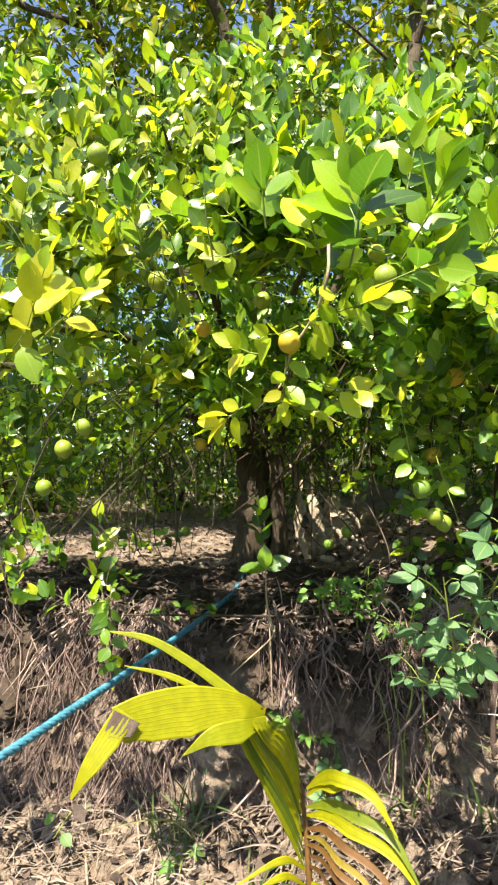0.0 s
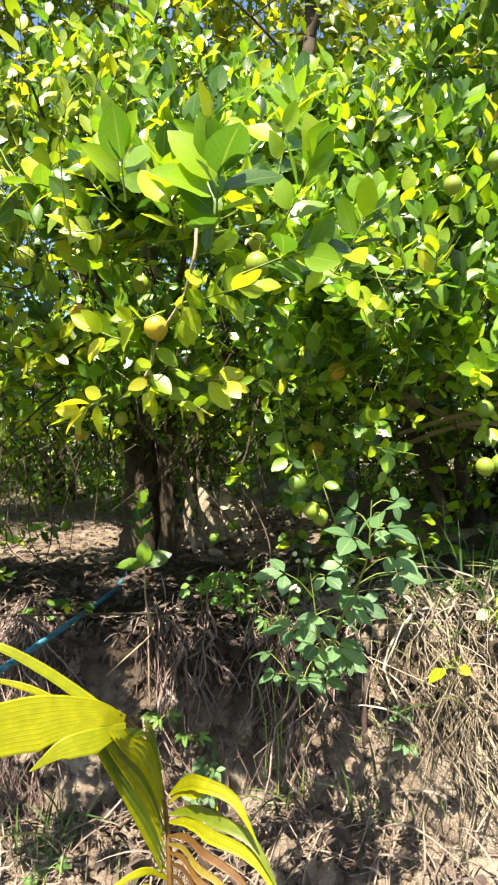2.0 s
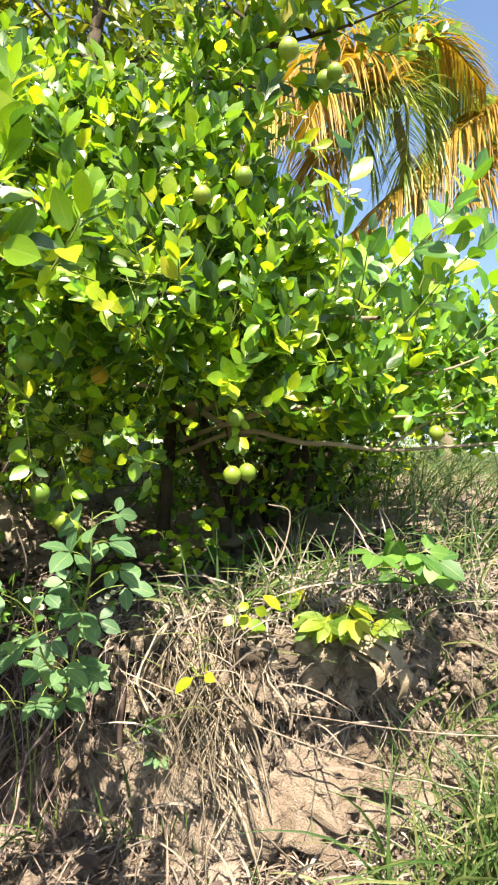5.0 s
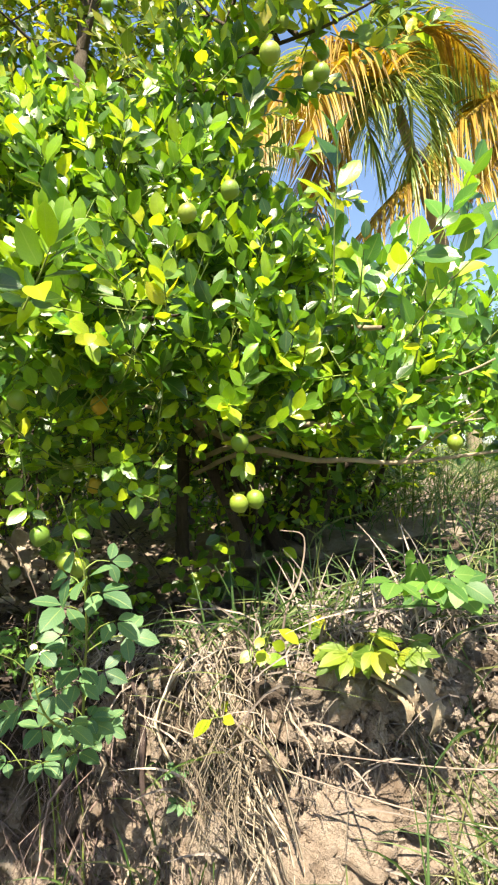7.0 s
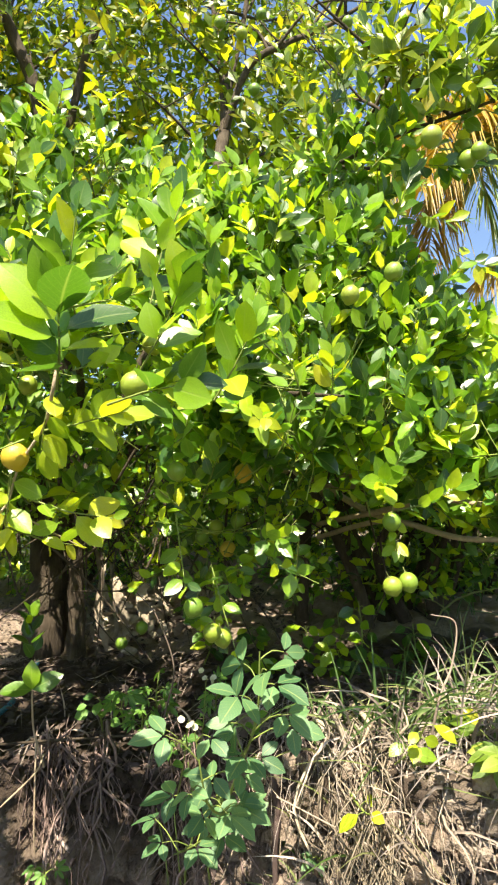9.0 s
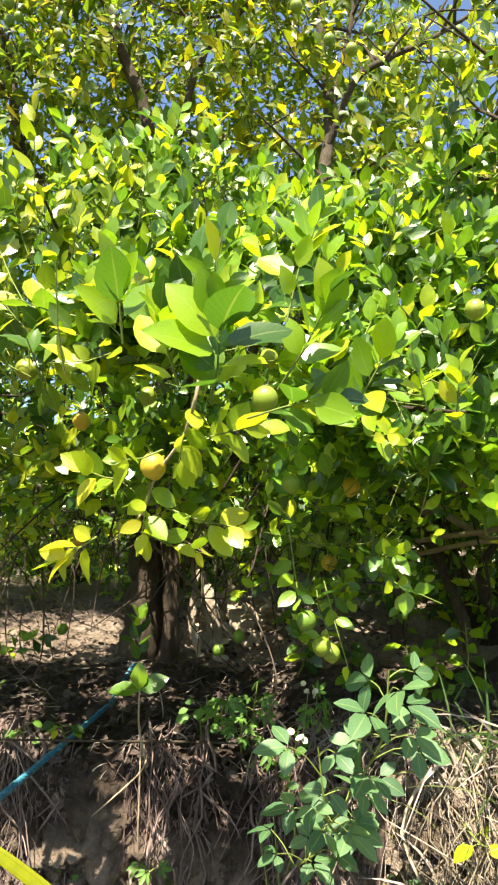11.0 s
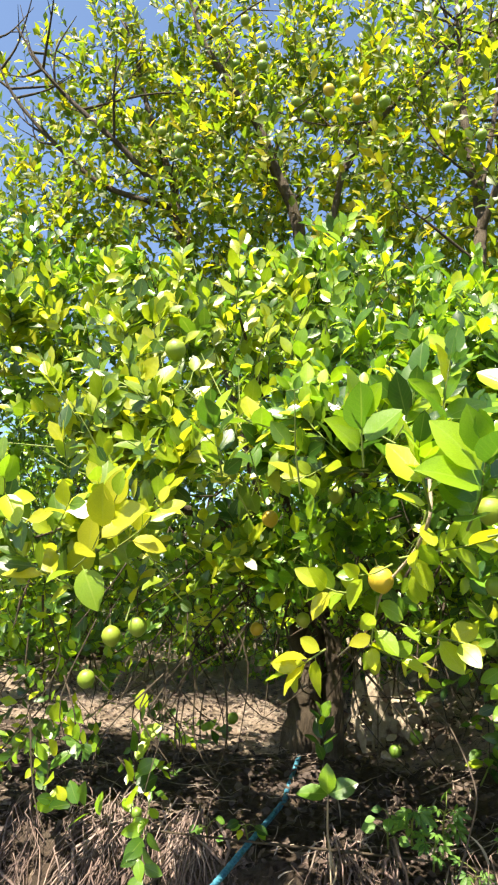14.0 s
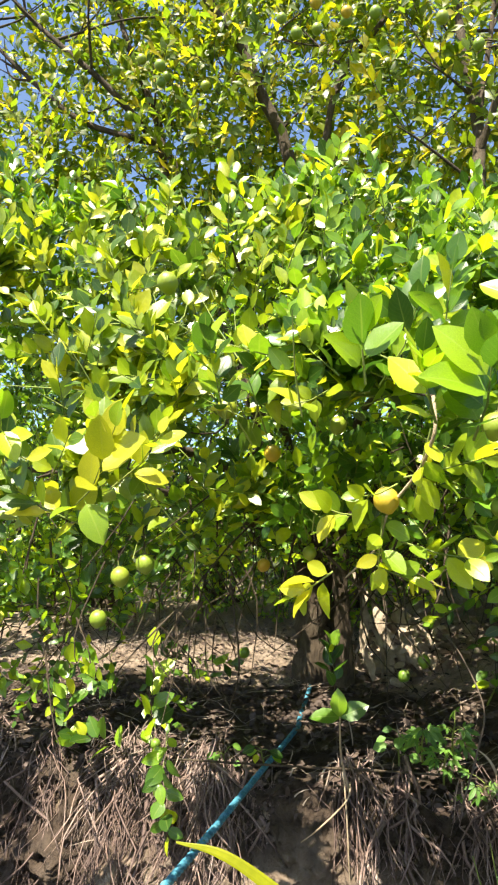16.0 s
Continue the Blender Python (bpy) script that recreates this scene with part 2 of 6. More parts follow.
def put(name, me, parent=None, label="", kind=""):
    return tagged(hold(new(name, me), parent), label=label, kind=kind)


def curve_points(points, steps):
    """A smooth line through a few points (Catmull-Rom)."""
    p = np.asarray(points, float)
    p = np.vstack((2 * p[0] - p[1], p, 2 * p[-1] - p[-2]))
    out = []
    for i in range(1, len(p) - 2):
        for k in range(steps):
            u = k / steps
            a, b, c, d = p[i - 1:i + 3]
            out.append(0.5 * (2 * b + (c - a) * u + (2 * a - 5 * b + 4 * c - d) * u * u + (3 * b - a - 3 * c + d) * u ** 3))
    out.append(p[-2])
    return np.array(out)


def tube(points, radii, sides=6, knots=0.0, rng=None):
    """A round tapered tube along points: verts and quads, with an end cap."""
    p = np.asarray(points, float)
    r = np.interp(np.linspace(0, 1, len(p)), np.linspace(0, 1, len(radii)), radii)
    tan = unit(np.gradient(p, axis=0))
    ref = np.array((0.31, 0.95, 0.05)) if abs(tan[0] @ np.array((0.31, 0.95, 0.05))) < 0.9 else np.array((1.0, 0, 0))
    a = unit(np.cross(tan, ref))
    b = np.cross(tan, a)
    ang = np.arange(sides) * 2 * math.pi / sides
    rr = np.repeat(r[:, None], sides, 1)
    if knots and rng is not None:
        rr = rr * (1 + knots * rng.normal(size=rr.shape))
    v = p[:, None] + rr[..., None] * (np.cos(ang)[None, :, None] * a[:, None] + np.sin(ang)[None, :, None] * b[:, None])
    n = len(p)
    i, j = np.meshgrid(np.arange(n - 1), np.arange(sides), indexing="ij")
    k = (j + 1) % sides
    q = np.stack((i * sides + j, i * sides + k, (i + 1) * sides + k, (i + 1) * sides + j), -1).reshape(-1, 4)
    return v.reshape(-1, 3), q


class Heap:
    """Gathers pieces into one mesh."""

    def __init__(self):
        self.v, self.q, self.f, self.n = [], [], [], 0

    def add(self, v, q, across=None, along=None):
        self.v.append(v)
        self.q.append(q + self.n)
        m = len(v)
        self.f.append((np.ones(m) if across is None else across, np.zeros(m) if along is None else along))
        self.n += m

    def mesh(self, name, material, smooth=True):
        return mesh_from(name, np.concatenate(self.v), np.concatenate(self.q), material, smooth,
                         {"across": np.concatenate([a for a, _ in self.f]), "along": np.concatenate([b for _, b in self.f])})


def leaf_form(stations, fold, curl, twist, tip=0.76, stalk=0.1):
    """A lime leaf one long: short stalk, oval blade folded along the rib, bent along its length."""
    v, ac, al = [], [], []
    for s in stations:
        w = 0.004 + (0.0 if s <= stalk else 0.28 * math.sin(math.pi * ((s - stalk) / (1 - stalk)) ** 0.86) ** tip)
        w = max(w, 0.008)
        drop = -curl * s * s
        a = twist * s
        for e in (-1, 0, 1):
            x, z = e * w, abs(e) * fold * w + 0.012 * math.sin(19 * s + 2 * e) * abs(e)
            v.append((x * math.cos(a) - z * math.sin(a), s, drop + x * math.sin(a) + z * math.cos(a)))
            ac.append(e)
            al.append(s)
    q = []
    for i in range(len(stations) - 1):
        for j in range(2):
            k = i * 3 + j
            q.append((k, k + 1, k + 4, k + 3))
    return np.array(v), np.array(q), np.array(ac, float), np.array(al)


FINE = (0.0, 0.1, 0.22, 0.38, 0.56, 0.74, 0.88, 1.0)
MID = (0.0, 0.11, 0.28, 0.52, 0.78, 1.0)
COARSE = (0.0, 0.12, 0.4, 0.75, 1.0)
SPARE = (0.0, 0.14, 0.56, 1.0)
form_rng = np.random.default_rng(5)
FORMS = {k: [leaf_form(st, form_rng.uniform(0.05, 0.38), form_rng.uniform(-0.10, 0.28), form_rng.uniform(-0.5, 0.5)) for _ in range(8)]
         for k, st in (("fine", FINE), ("mid", MID), ("coarse", COARSE), ("spare", SPARE))}


def axes(d, nrm):
    d = unit(d)
    z = unit(nrm - d * np.sum(nrm * d, -1, keepdims=True))
    return np.cross(d, z), d, z


def leaves_mesh(name, groups, material, level="coarse", seed=1):
    """Many leaves as one mesh. groups: (pos, dir, normal, length, width) arrays."""
    pos, d, nrm = (np.concatenate([g[i] for g in groups]) for i in range(3))
    ln, wd = (np.concatenate([g[i] for g in groups]) for i in (3, 4))
    x, y, z = axes(d, nrm)
    which = np.random.default_rng(seed).integers(0, 8, len(pos))
    V, Q, A, B, n = [], [], [], [], 0
    for k, (fv, fq, ac, al) in enumerate(FORMS[level]):
        s = np.where(which == k)[0]
        if not len(s):
            continue
        v = pos[s][:, None] + ln[s][:, None, None] * (fv[None, :, 0:1] * wd[s][:, None, None] * x[s][:, None]
                                                     + fv[None, :, 1:2] * y[s][:, None] + fv[None, :, 2:3] * z[s][:, None])
        V.append(v.reshape(-1, 3))
        Q.append((fq[None] + (n + np.arange(len(s)) * len(fv))[:, None, None]).reshape(-1, 4))
        A.append(np.tile(ac, len(s)))
        B.append(np.tile(al, len(s)))
        n += len(s) * len(fv)
    return mesh_from(name, np.concatenate(V), np.concatenate(Q), material, True, {"across": np.concatenate(A), "along": np.concatenate(B)})


def spray(rng, base, direction, length, n, size, bend=0.15, spread=1.0, start=0.12):
    """A leafy twig: its line, and leaves set round it in a spiral, faces up, towards the tip and the camera."""
    base, t = np.asarray(base, float), unit(direction)
    a = unit(np.cross(t, np.array((0.2, 0.1, 1.0)) if abs(t[2]) < 0.95 else np.array((1.0, 0, 0))))
    b = np.cross(t, a)
    wob = rng.normal(size=3) * 0.12

    def at(s):
        s = np.asarray(s, float)[:, None]
        return base + t * s * length + (UP * bend + wob) * length * s * s

    s = start + (1 - start) * (np.arange(n) / max(n - 1, 1)) ** 0.8
    ph = np.arange(n) * 2.4 + rng.uniform(0, 6.3) + rng.normal(size=n) * 0.3
    tan = unit(t + 2 * (UP * bend + wob) * s[:, None])
    rad = np.cos(ph)[:, None] * a + np.sin(ph)[:, None] * b
    op = np.radians(np.interp(s, (0, 0.8, 1), (64, 48, 24)) * spread + rng.normal(size=n) * 9)[:, None]
    d = unit(np.cos(op) * tan + np.sin(op) * rad + UP * 0.15 + rng.normal(size=(n, 3)) * 0.1)
    d = unit(d * (1.0, 0.8, 1.0))
    nrm = tan * 0.45 + SUN_AXIS * 0.6 + np.array((-0.05, -0.42, 0.0)) + rng.normal(size=(n, 3)) * 0.36
    ln = size * rng.uniform(0.68, 1.15, n) * np.interp(s, (0, 0.7, 1), (0.95, 1.05, 0.75))
    wd = rng.uniform(0.85, 1.15, n)
    return at(np.linspace(0, 1, 5)), (at(s), d, nrm, ln, wd)

# ---- ground: lower ground, bank and terrace in one sheet ----


def lip_y(x):
    return np.interp(x, (-60, -4, -1.2, -0.5, 0.0, 0.35, 0.58, 0.72, 0.85, 1.05, 1.4, 3, 60), (9, 2.7, 2.35, 2.2, 2.1, 2.05, 1.9, 1.62, 1.46, 1.4, 1.3, 1.2, -2))


def lip_z(x):
    return np.interp(x, (-3, 0.4, 0.8, 1.3, 3), (0.96, 0.93, 1.08, 1.13, 1.2))


def foot_z(x):
    return np.interp(x, (-2, 0.0, 0.45, 0.85, 1.4, 3), (0.40, 0.44, 0.50, 0.64, 0.70, 0.75))


def ground_z(x, y):
    x, y = np.asarray(x, float), np.asarray(y, float)
    yl, zl, zf, w = lip_y(x), lip_z(x), foot_z(x), 0.17
    u = np.clip((y - yl + w) / w, 0, 1)
    face = zf + (zl - zf) * (0.12 * u + 0.88 * u ** 0.7)
    d = np.maximum(yl - w - y, 0)
    low = zf * np.exp(-(d / 1.05) ** 2)
    back = np.maximum(y - yl, 0)
    top = zl + 0.10 * np.minimum(back, 1.2) + 0.05 * np.clip(back - 1.2, 0, 3) + 0.03 * np.clip(back - 3, 0, 60)
    return np.where(y < yl - w, low, np.where(y < yl, face, top))


def spaced(a, b, step, far):
    out, s, p = list(np.arange(a, b, step)), step, b
    while p < far:
        out.append(p)
        s *= 1.35
        p += s
    s, p = step, a
    left = []
    while p > -far:
        s *= 1.35
        p -= s
        left.append(p)
    return np.array(left[::-1] + out)


def ground():
    xs = spaced(-1.4, 1.8, 0.0155, 1500)
    vs = np.concatenate((-spaced(0.0, 1.2, 0.02, 1500)[::-1] - 0.2, np.arange(-0.2, 0.02, 0.0032), np.arange(0.02, 0.7, 0.016), spaced(0.0, 1.5, 0.03, 1500) + 0.7))
    vs = np.unique(np.concatenate((vs[(vs < -0.2)], np.arange(-0.2, 0.02, 0.0032), np.arange(0.02, 0.7, 0.016), vs[vs > 0.7])))
    X = np.repeat(xs[:, None], len(vs), 1)
    Y = lip_y(X) + vs[None]
    Z = ground_z(X, Y)
    near = (np.abs(X) < 6) & (np.abs(Y) < 8)
    N1, N2, N3, N4, N5 = (np.zeros_like(X) for _ in range(5))
    for i, j in np.argwhere(near):
        p = Vector((X[i, j], Y[i, j], Z[i, j]))
        N1[i, j] = noise.noise(p * 2.3)
        N2[i, j] = noise.turbulence(p * 9, 3, False) - 0.6
        N3[i, j] = noise.noise(p * 34)
    for i, j in np.argwhere(near & (np.abs(X) < 1.9) & (vs[None] > -0.5) & (vs[None] < 0.5)):
        p = Vector((X[i, j], Y[i, j], Z[i, j]))
        N5[i, j] = noise.noise(Vector((p.x * 17, p.y * 6, p.z * 5))) + 0.5 * noise.noise(Vector((p.x * 38, p.y * 9, p.z * 12)))
        N4[i, j] = abs(noise.noise(p * 62)) + 0.6 * noise.noise(p * 21) + 0.45 * noise.noise(p * 110)
    wall = np.clip(1 - np.abs(Y - lip_y(X) + 0.09) / 0.2, 0, 1)
    Z2 = Z + 0.035 * N1 + 0.03 * N2 + 0.008 * N3 + 0.01 * N4
    Y2 = Y + wall * (0.07 * N1 + 0.08 * N2 + 0.05 * N3 - 0.055 * N4 + 0.04 * N5)
    sod = np.clip((X - 0.5) / 0.2, 0, 1) * (wall > 0)
    Y2 = Y2 + sod * (0.12 * np.exp(-((Z - lip_z(X) + 0.18) / 0.06) ** 2) - (0.08 + 0.05 * N2) * np.exp(-((Z - lip_z(X) + 0.04) / 0.055) ** 2))
    nx, ny = X.shape
    i, j = np.meshgrid(np.arange(nx - 1), np.arange(ny - 1), indexing="ij")
    q = np.stack((i * ny + j, (i + 1) * ny + j, (i + 1) * ny + j + 1, i * ny + j + 1), -1)
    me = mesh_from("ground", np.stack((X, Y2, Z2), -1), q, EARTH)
    # topsoil band, widened west and downwards to paint in the bank's shade
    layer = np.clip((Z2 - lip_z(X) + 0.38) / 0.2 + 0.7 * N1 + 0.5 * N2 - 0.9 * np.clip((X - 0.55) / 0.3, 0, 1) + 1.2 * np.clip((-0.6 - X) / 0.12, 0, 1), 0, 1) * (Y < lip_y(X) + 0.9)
    me.attributes.new("topsoil_shade", "FLOAT", "POINT").data.foreach_set("value", layer.astype(np.float32).ravel())
    edge = 0.35 * N1 + 0.3 * N2
    inside = np.minimum(np.minimum((Y - lip_y(X) + 1.0 - edge) / 0.35, (6.5 + edge - Y) / 1.5), (4.6 + edge - np.abs(X)) / 1.6)
    me.attributes.new("sward", "FLOAT", "POINT").data.foreach_set("value", (1 - np.clip(0.5 + inside, 0, 1)).astype(np.float32).ravel())
    ob = new("ground", me)
    return tagged(ob, "dry crumbling brown earth bank below a terrace", "ground", kind="structure")


ground()

# ---- lime fruit ----


def lime_mesh(name, material, seed):
    rng = np.random.default_rng(seed)
    rows, cols = 13, 18
    v = []
    for i in range(rows + 1):
        a = math.pi * i / rows
        r, z = math.sin(a), math.cos(a)
        z = z * 1.03 - 0.10 * max(0, -z) ** 14 + 0.0
        if i >= rows - 1:
            z -= 0.05
        for j in range(cols):
            b = 2 * math.pi * j / cols
            k = 1 + 0.012 * math.sin(3 * b + seed) + 0.006 * rng.normal()
            v.append((0.5 * r * k * math.cos(b), 0.5 * r * k * math.sin(b), 0.5 * z))
    q = [(i * cols + j, i * cols + (j + 1) % cols, (i + 1) * cols + (j + 1) % cols, (i + 1) * cols + j) for i in range(rows) for j in range(cols)]
    return mesh_from(name, v, [t[::-1] for t in q], material)


def calyx_mesh():
    h = Heap()
    for k in range(5):
        a = k * 2 * math.pi / 5
        c = np.array((math.cos(a), math.sin(a), 0))
        p = [np.array((0, 0, 0.53)) , c * 0.07 + (0, 0, 0.525), c * 0.12 + (0, 0, 0.495)]
        v, qd = tube(p, (0.035, 0.03, 0.008), 4)
        h.add(v, qd)
    v, qd = tube([(0, 0, 0.49), (0.01, 0, 0.65), (0.03, 0, 0.85)], (0.03, 0.025, 0.03), 5)
    h.add(v, qd)
    return h.mesh("calyx", CALYX)


LIMES = {False: [lime_mesh("lime", LIME_GREEN, s) for s in (1, 2)], True: [lime_mesh("ripe_lime", LIME_RIPE, 3)]}
CALYX_MESH = calyx_mesh()
fruit_rng = np.random.default_rng(21)


def lime(tree, at, size=0.042, ripe=False):
    me = LIMES[ripe][int(fruit_rng.integers(0, len(LIMES[ripe])))]
    ob = new("lime", me)
    ob.matrix_basis = Matrix.LocRotScale(at, Euler((fruit_rng.normal() * 0.3, fruit_rng.normal() * 0.3, fruit_rng.uniform(0, 6))), Vector((size,) * 3))
    hold(ob, tree)
    if ripe:
        tagged(ob, "ripe yellow-orange lime")
    cx = new("calyx", CALYX_MESH)
    cx.parent = ob
    return ob


# ---- leafy parts ----


def front_y(x, z):
    """The open side of the crowns: steep and leaning back on the west, hollow beneath, set further back on the east."""
    x, z = np.asarray(x, float), np.asarray(z, float)
    west = 1.04 + 0.80 * np.maximum(z - 1.72, 0)
    east = 1.32 + 0.3 * np.maximum(z - 1.85, 0) + 0.5 * np.maximum(z - 2.25, 0)
    k = np.clip((x - 0.24) / 0.2, 0, 1)
    y = west + (east - west) * k
    y = y + (1.3 - y) * np.clip((x - 0.72) / 0.15, 0, 1) * (z > 2.3)
    y = y - 0.26 * np.exp(-((x - 0.18) / 0.22) ** 2) * ((z > 1.84) & (z < 2.1))
    sag = np.where(x < -0.1, 1.90 + 0.55 * np.minimum(x + 0.1, 0), 1.90)
    hollow = (z < np.maximum(sag, 1.66) + 0.03 * np.sin(17 * x)) & (x < 0.33)
    y = np.where(hollow, 1.72 + 0.25 * np.abs(x + 0.05), y)
    return np.where(z < 2.85, y, 1.3)


# holes cut in the crown to let the sun onto chosen spots: foot and half width
SUN_AXIS = np.array(SUN_TO)
OPENINGS = [(np.array(p), w) for p, w in (
             ((0.44, 1.08, 1.42), 0.15), ((0.03, 1.95, 1.18), 0.12), ((-0.95, 3.4, 1.05), 0.34), ((-1.35, 3.1, 1.03), 0.3), ((-0.42, 3.5, 1.05), 0.42), ((-0.62, 3.2, 1.03), 0.16),
             ((0.55, 1.76, 0.58), 0.13), ((-0.47, 2.0, 0.7), 0.14), ((-0.45, 1.65, 0.4), 0.24), ((0.95, 1.38, 0.9), 0.24), ((1.2, 1.4, 1.0), 0.22), ((0.75, 1.5, 1.0), 0.13),
             ((1.0, 1.1, 0.6), 0.25), ((0.07, 1.13, 1.68), 0.10), ((0.40, 1.47, 1.45), 0.12), ((-0.15, 1.75, 1.85), 0.08))]
OPENINGS += [(np.array(p), w) for p, w in (
             ((0.84, 1.36, 1.5), 0.10), ((-0.57, 2.1, 1.08), 0.27), ((-0.8, 2.05, 1.1), 0.18), ((0.42, 3.2, 1.1), 0.2), ((0.03, 1.93, 1.18), 0.1), ((0.0, 2.5, 1.22), 0.1),
             ((-0.8, 1.45, 1.5), 0.12), ((-0.62, 1.6, 1.6), 0.08), ((-0.95, 1.7, 1.4), 0.1), ((-0.75, 2.1, 1.25), 0.1), ((-0.5, 1.75, 1.5), 0.07), ((-0.3, 2.3, 1.65), 0.09),
             ((0.2, 2.2, 1.75), 0.08), ((0.3, 1.7, 1.6), 0.08), ((-0.1, 2.5, 1.6), 0.08), ((0.3, 1.35, 1.72), 0.08), ((0.03, 2.9, 1.3), 0.12))]

lit_rng = np.random.default_rng(63)
LIT = [(np.array(p), 0.05) for p in ((0.07, 1.13, 1.68), (0.04, 1.15, 1.62), (0.10, 1.17, 1.60), (0.0, 1.16, 1.60), (0.09, 1.10, 1.75))]
LIT += [(np.array((lit_rng.uniform(-1.0, -0.42), lit_rng.uniform(1.3, 1.85), lit_rng.uniform(1.35, 1.75))), 0.06) for _ in range(16)]
LIT += [(np.array((lit_rng.uniform(-0.6, 1.0), lit_rng.uniform(1.55, 2.6), lit_rng.uniform(1.4, 1.9))), 0.055) for _ in range(45)]


class Foliage:
    """All sprays of one tree: near ones as single leaves, the rest joined; twigs joined."""

    def __init__(self, seed, material=LEAF):
        self.material = material
        self.rng = np.random.default_rng(seed)
        self.groups, self.far, self.top, self.rim, self.single, self.twigs, self.stalks = [], [], [], [], [], Heap(), Heap()

    def spray(self, base, direction, length=0.26, n=14, size=0.058, bend=0.15, spread=1.0, mode="", start=0.12):
        for foot, wide in () if mode else OPENINGS:
            v = np.asarray(base, float) - foot
            if v @ SUN_AXIS > 0.08 and np.linalg.norm(v - SUN_AXIS * (v @ SUN_AXIS)) < wide:
                return
        if not mode and self.thin(base):
            return
        line, g = spray(self.rng, base, direction, length, n, size, bend, spread, start)
        keep = g[0][:, 1] > 0.55
        if not mode:
            mid = g[0] + g[1] * g[3][:, None] * 0.6
            keep = mid[:, 1] > front_y(mid[:, 0], mid[:, 2]) - 0.03
            if keep.sum() < 0.7 * n:
                return
        g = tuple(a[keep] for a in g)
        (self.single if mode else self.rim if self.paled(base) else self.top if base[2] > (2.95 if base[0] < 0.3 else 2.7) else self.far if base[1] > 2.25 else self.groups).append(g + ((mode,) if mode else ()))
        heap = self.stalks if base[1] < 2.0 else self.twigs
        v, q = tube(line[::2], (0.0019, 0.0014, 0.0008), 4)
        heap.add(v, q)

    def thin(self, base):
        """Thins the crown's eastern top along camera sight lines, so palms and a limb show."""
        r, e = (base[0] - 0.33) / (base[1] - 0.09), (base[2] - 1.56) / (base[1] - 0.09)
        if e > 0.36 and r > 0.76:
            return True
        if 0.40 < r < 0.63 and 0.42 < e < 0.82:
            return self.rng.uniform() < 0.93
        r, e = (base[0] - 0.17) / (base[1] - 0.13), (base[2] - 1.63) / (base[1] - 0.13)
        return base[1] < 2.35 and 0.10 < r < 0.34 and e > 0.54 and self.rng.uniform() < 0.9

    def paled(self, base):
        """The open western side and high eastern tips: paler leaves, sunlight in their colour."""
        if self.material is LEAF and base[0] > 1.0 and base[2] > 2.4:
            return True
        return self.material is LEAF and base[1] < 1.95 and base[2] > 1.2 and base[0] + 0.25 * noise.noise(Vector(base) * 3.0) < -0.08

    def cloud(self, centre, radii, count, size=0.052, length=0.26, n=14, floor=0.0, flat=0.35, out=None):
        c, r = np.array(centre, float), np.array(radii, float)
        hub = c if out is None else np.array(out, float)
        made = 0
        while made < count:
            u = self.rng.uniform(-1, 1, 3)
            if u @ u > 1:
                continue
            p = c + u * r
            made += 1
            if p[2] < floor or p[1] < 0.8:
                continue
            d = unit(p - hub) + UP * flat + self.rng.normal(size=3) * 0.45
            self.spray(p - unit(d) * length * 0.4, d, length * self.rng.uniform(0.7, 1.25), n, size * self.rng.uniform(0.85, 1.15))

    def dome(self, axis, reach, count, tops, lows, back_low, front, sizes, arch=9.0):
        """A spreading crown: leafy shell that slopes outwards to its rim, looser beneath."""
        rng, made = self.rng, 0
        while made < count:
            r, a = reach * math.sqrt(rng.uniform(0.01, 1)), rng.uniform(-math.pi, math.pi)
            x, y = axis[0] + r * math.sin(a), axis[1] - r * math.cos(a)
            if y > axis[1] + 1.2 and rng.uniform() < 0.5 or y < front + 0.12 * noise.noise(Vector((x * 2.5, 0.3, 1.7))):
                continue
            lobe = 0.16 * noise.noise(Vector((x * 1.7, y * 1.7, 3.1)))
            top = np.interp(r, *zip(*tops)) + lobe
            low = (np.interp(r, *zip(*lows)) if y < axis[1] + 0.3 else back_low) + lobe * 0.6
            if x > 0.3 and self.material is LEAF:
                low = max(low, 1.62)
            if abs(x - arch) < 0.36 and y < 2.5:
                low = max(low, 1.85)
            z = rng.uniform(low, max(low, top)) if rng.uniform() < 0.45 else max(low, top - abs(rng.normal()) * 0.14)
            if y < front_y(x, z) + 0.04:
                continue
            d = np.array((x - axis[0], y - axis[1], 0)) * 0.5 / max(r, 0.3) + UP * (0.7 if z > 0.5 * (low + top) else 0.0) + rng.normal(size=3) * 0.4
            self.spray(np.array((x, y, z)) - unit(d) * 0.1, d, rng.uniform(0.12, 0.22), 14, rng.uniform(*sizes))
            made += 1

    def branch(self, points, radii, steps=5):
        v, q = tube(curve_points(points, steps), radii, 6, 0.06, self.rng)
        self.twigs.add(v, q)

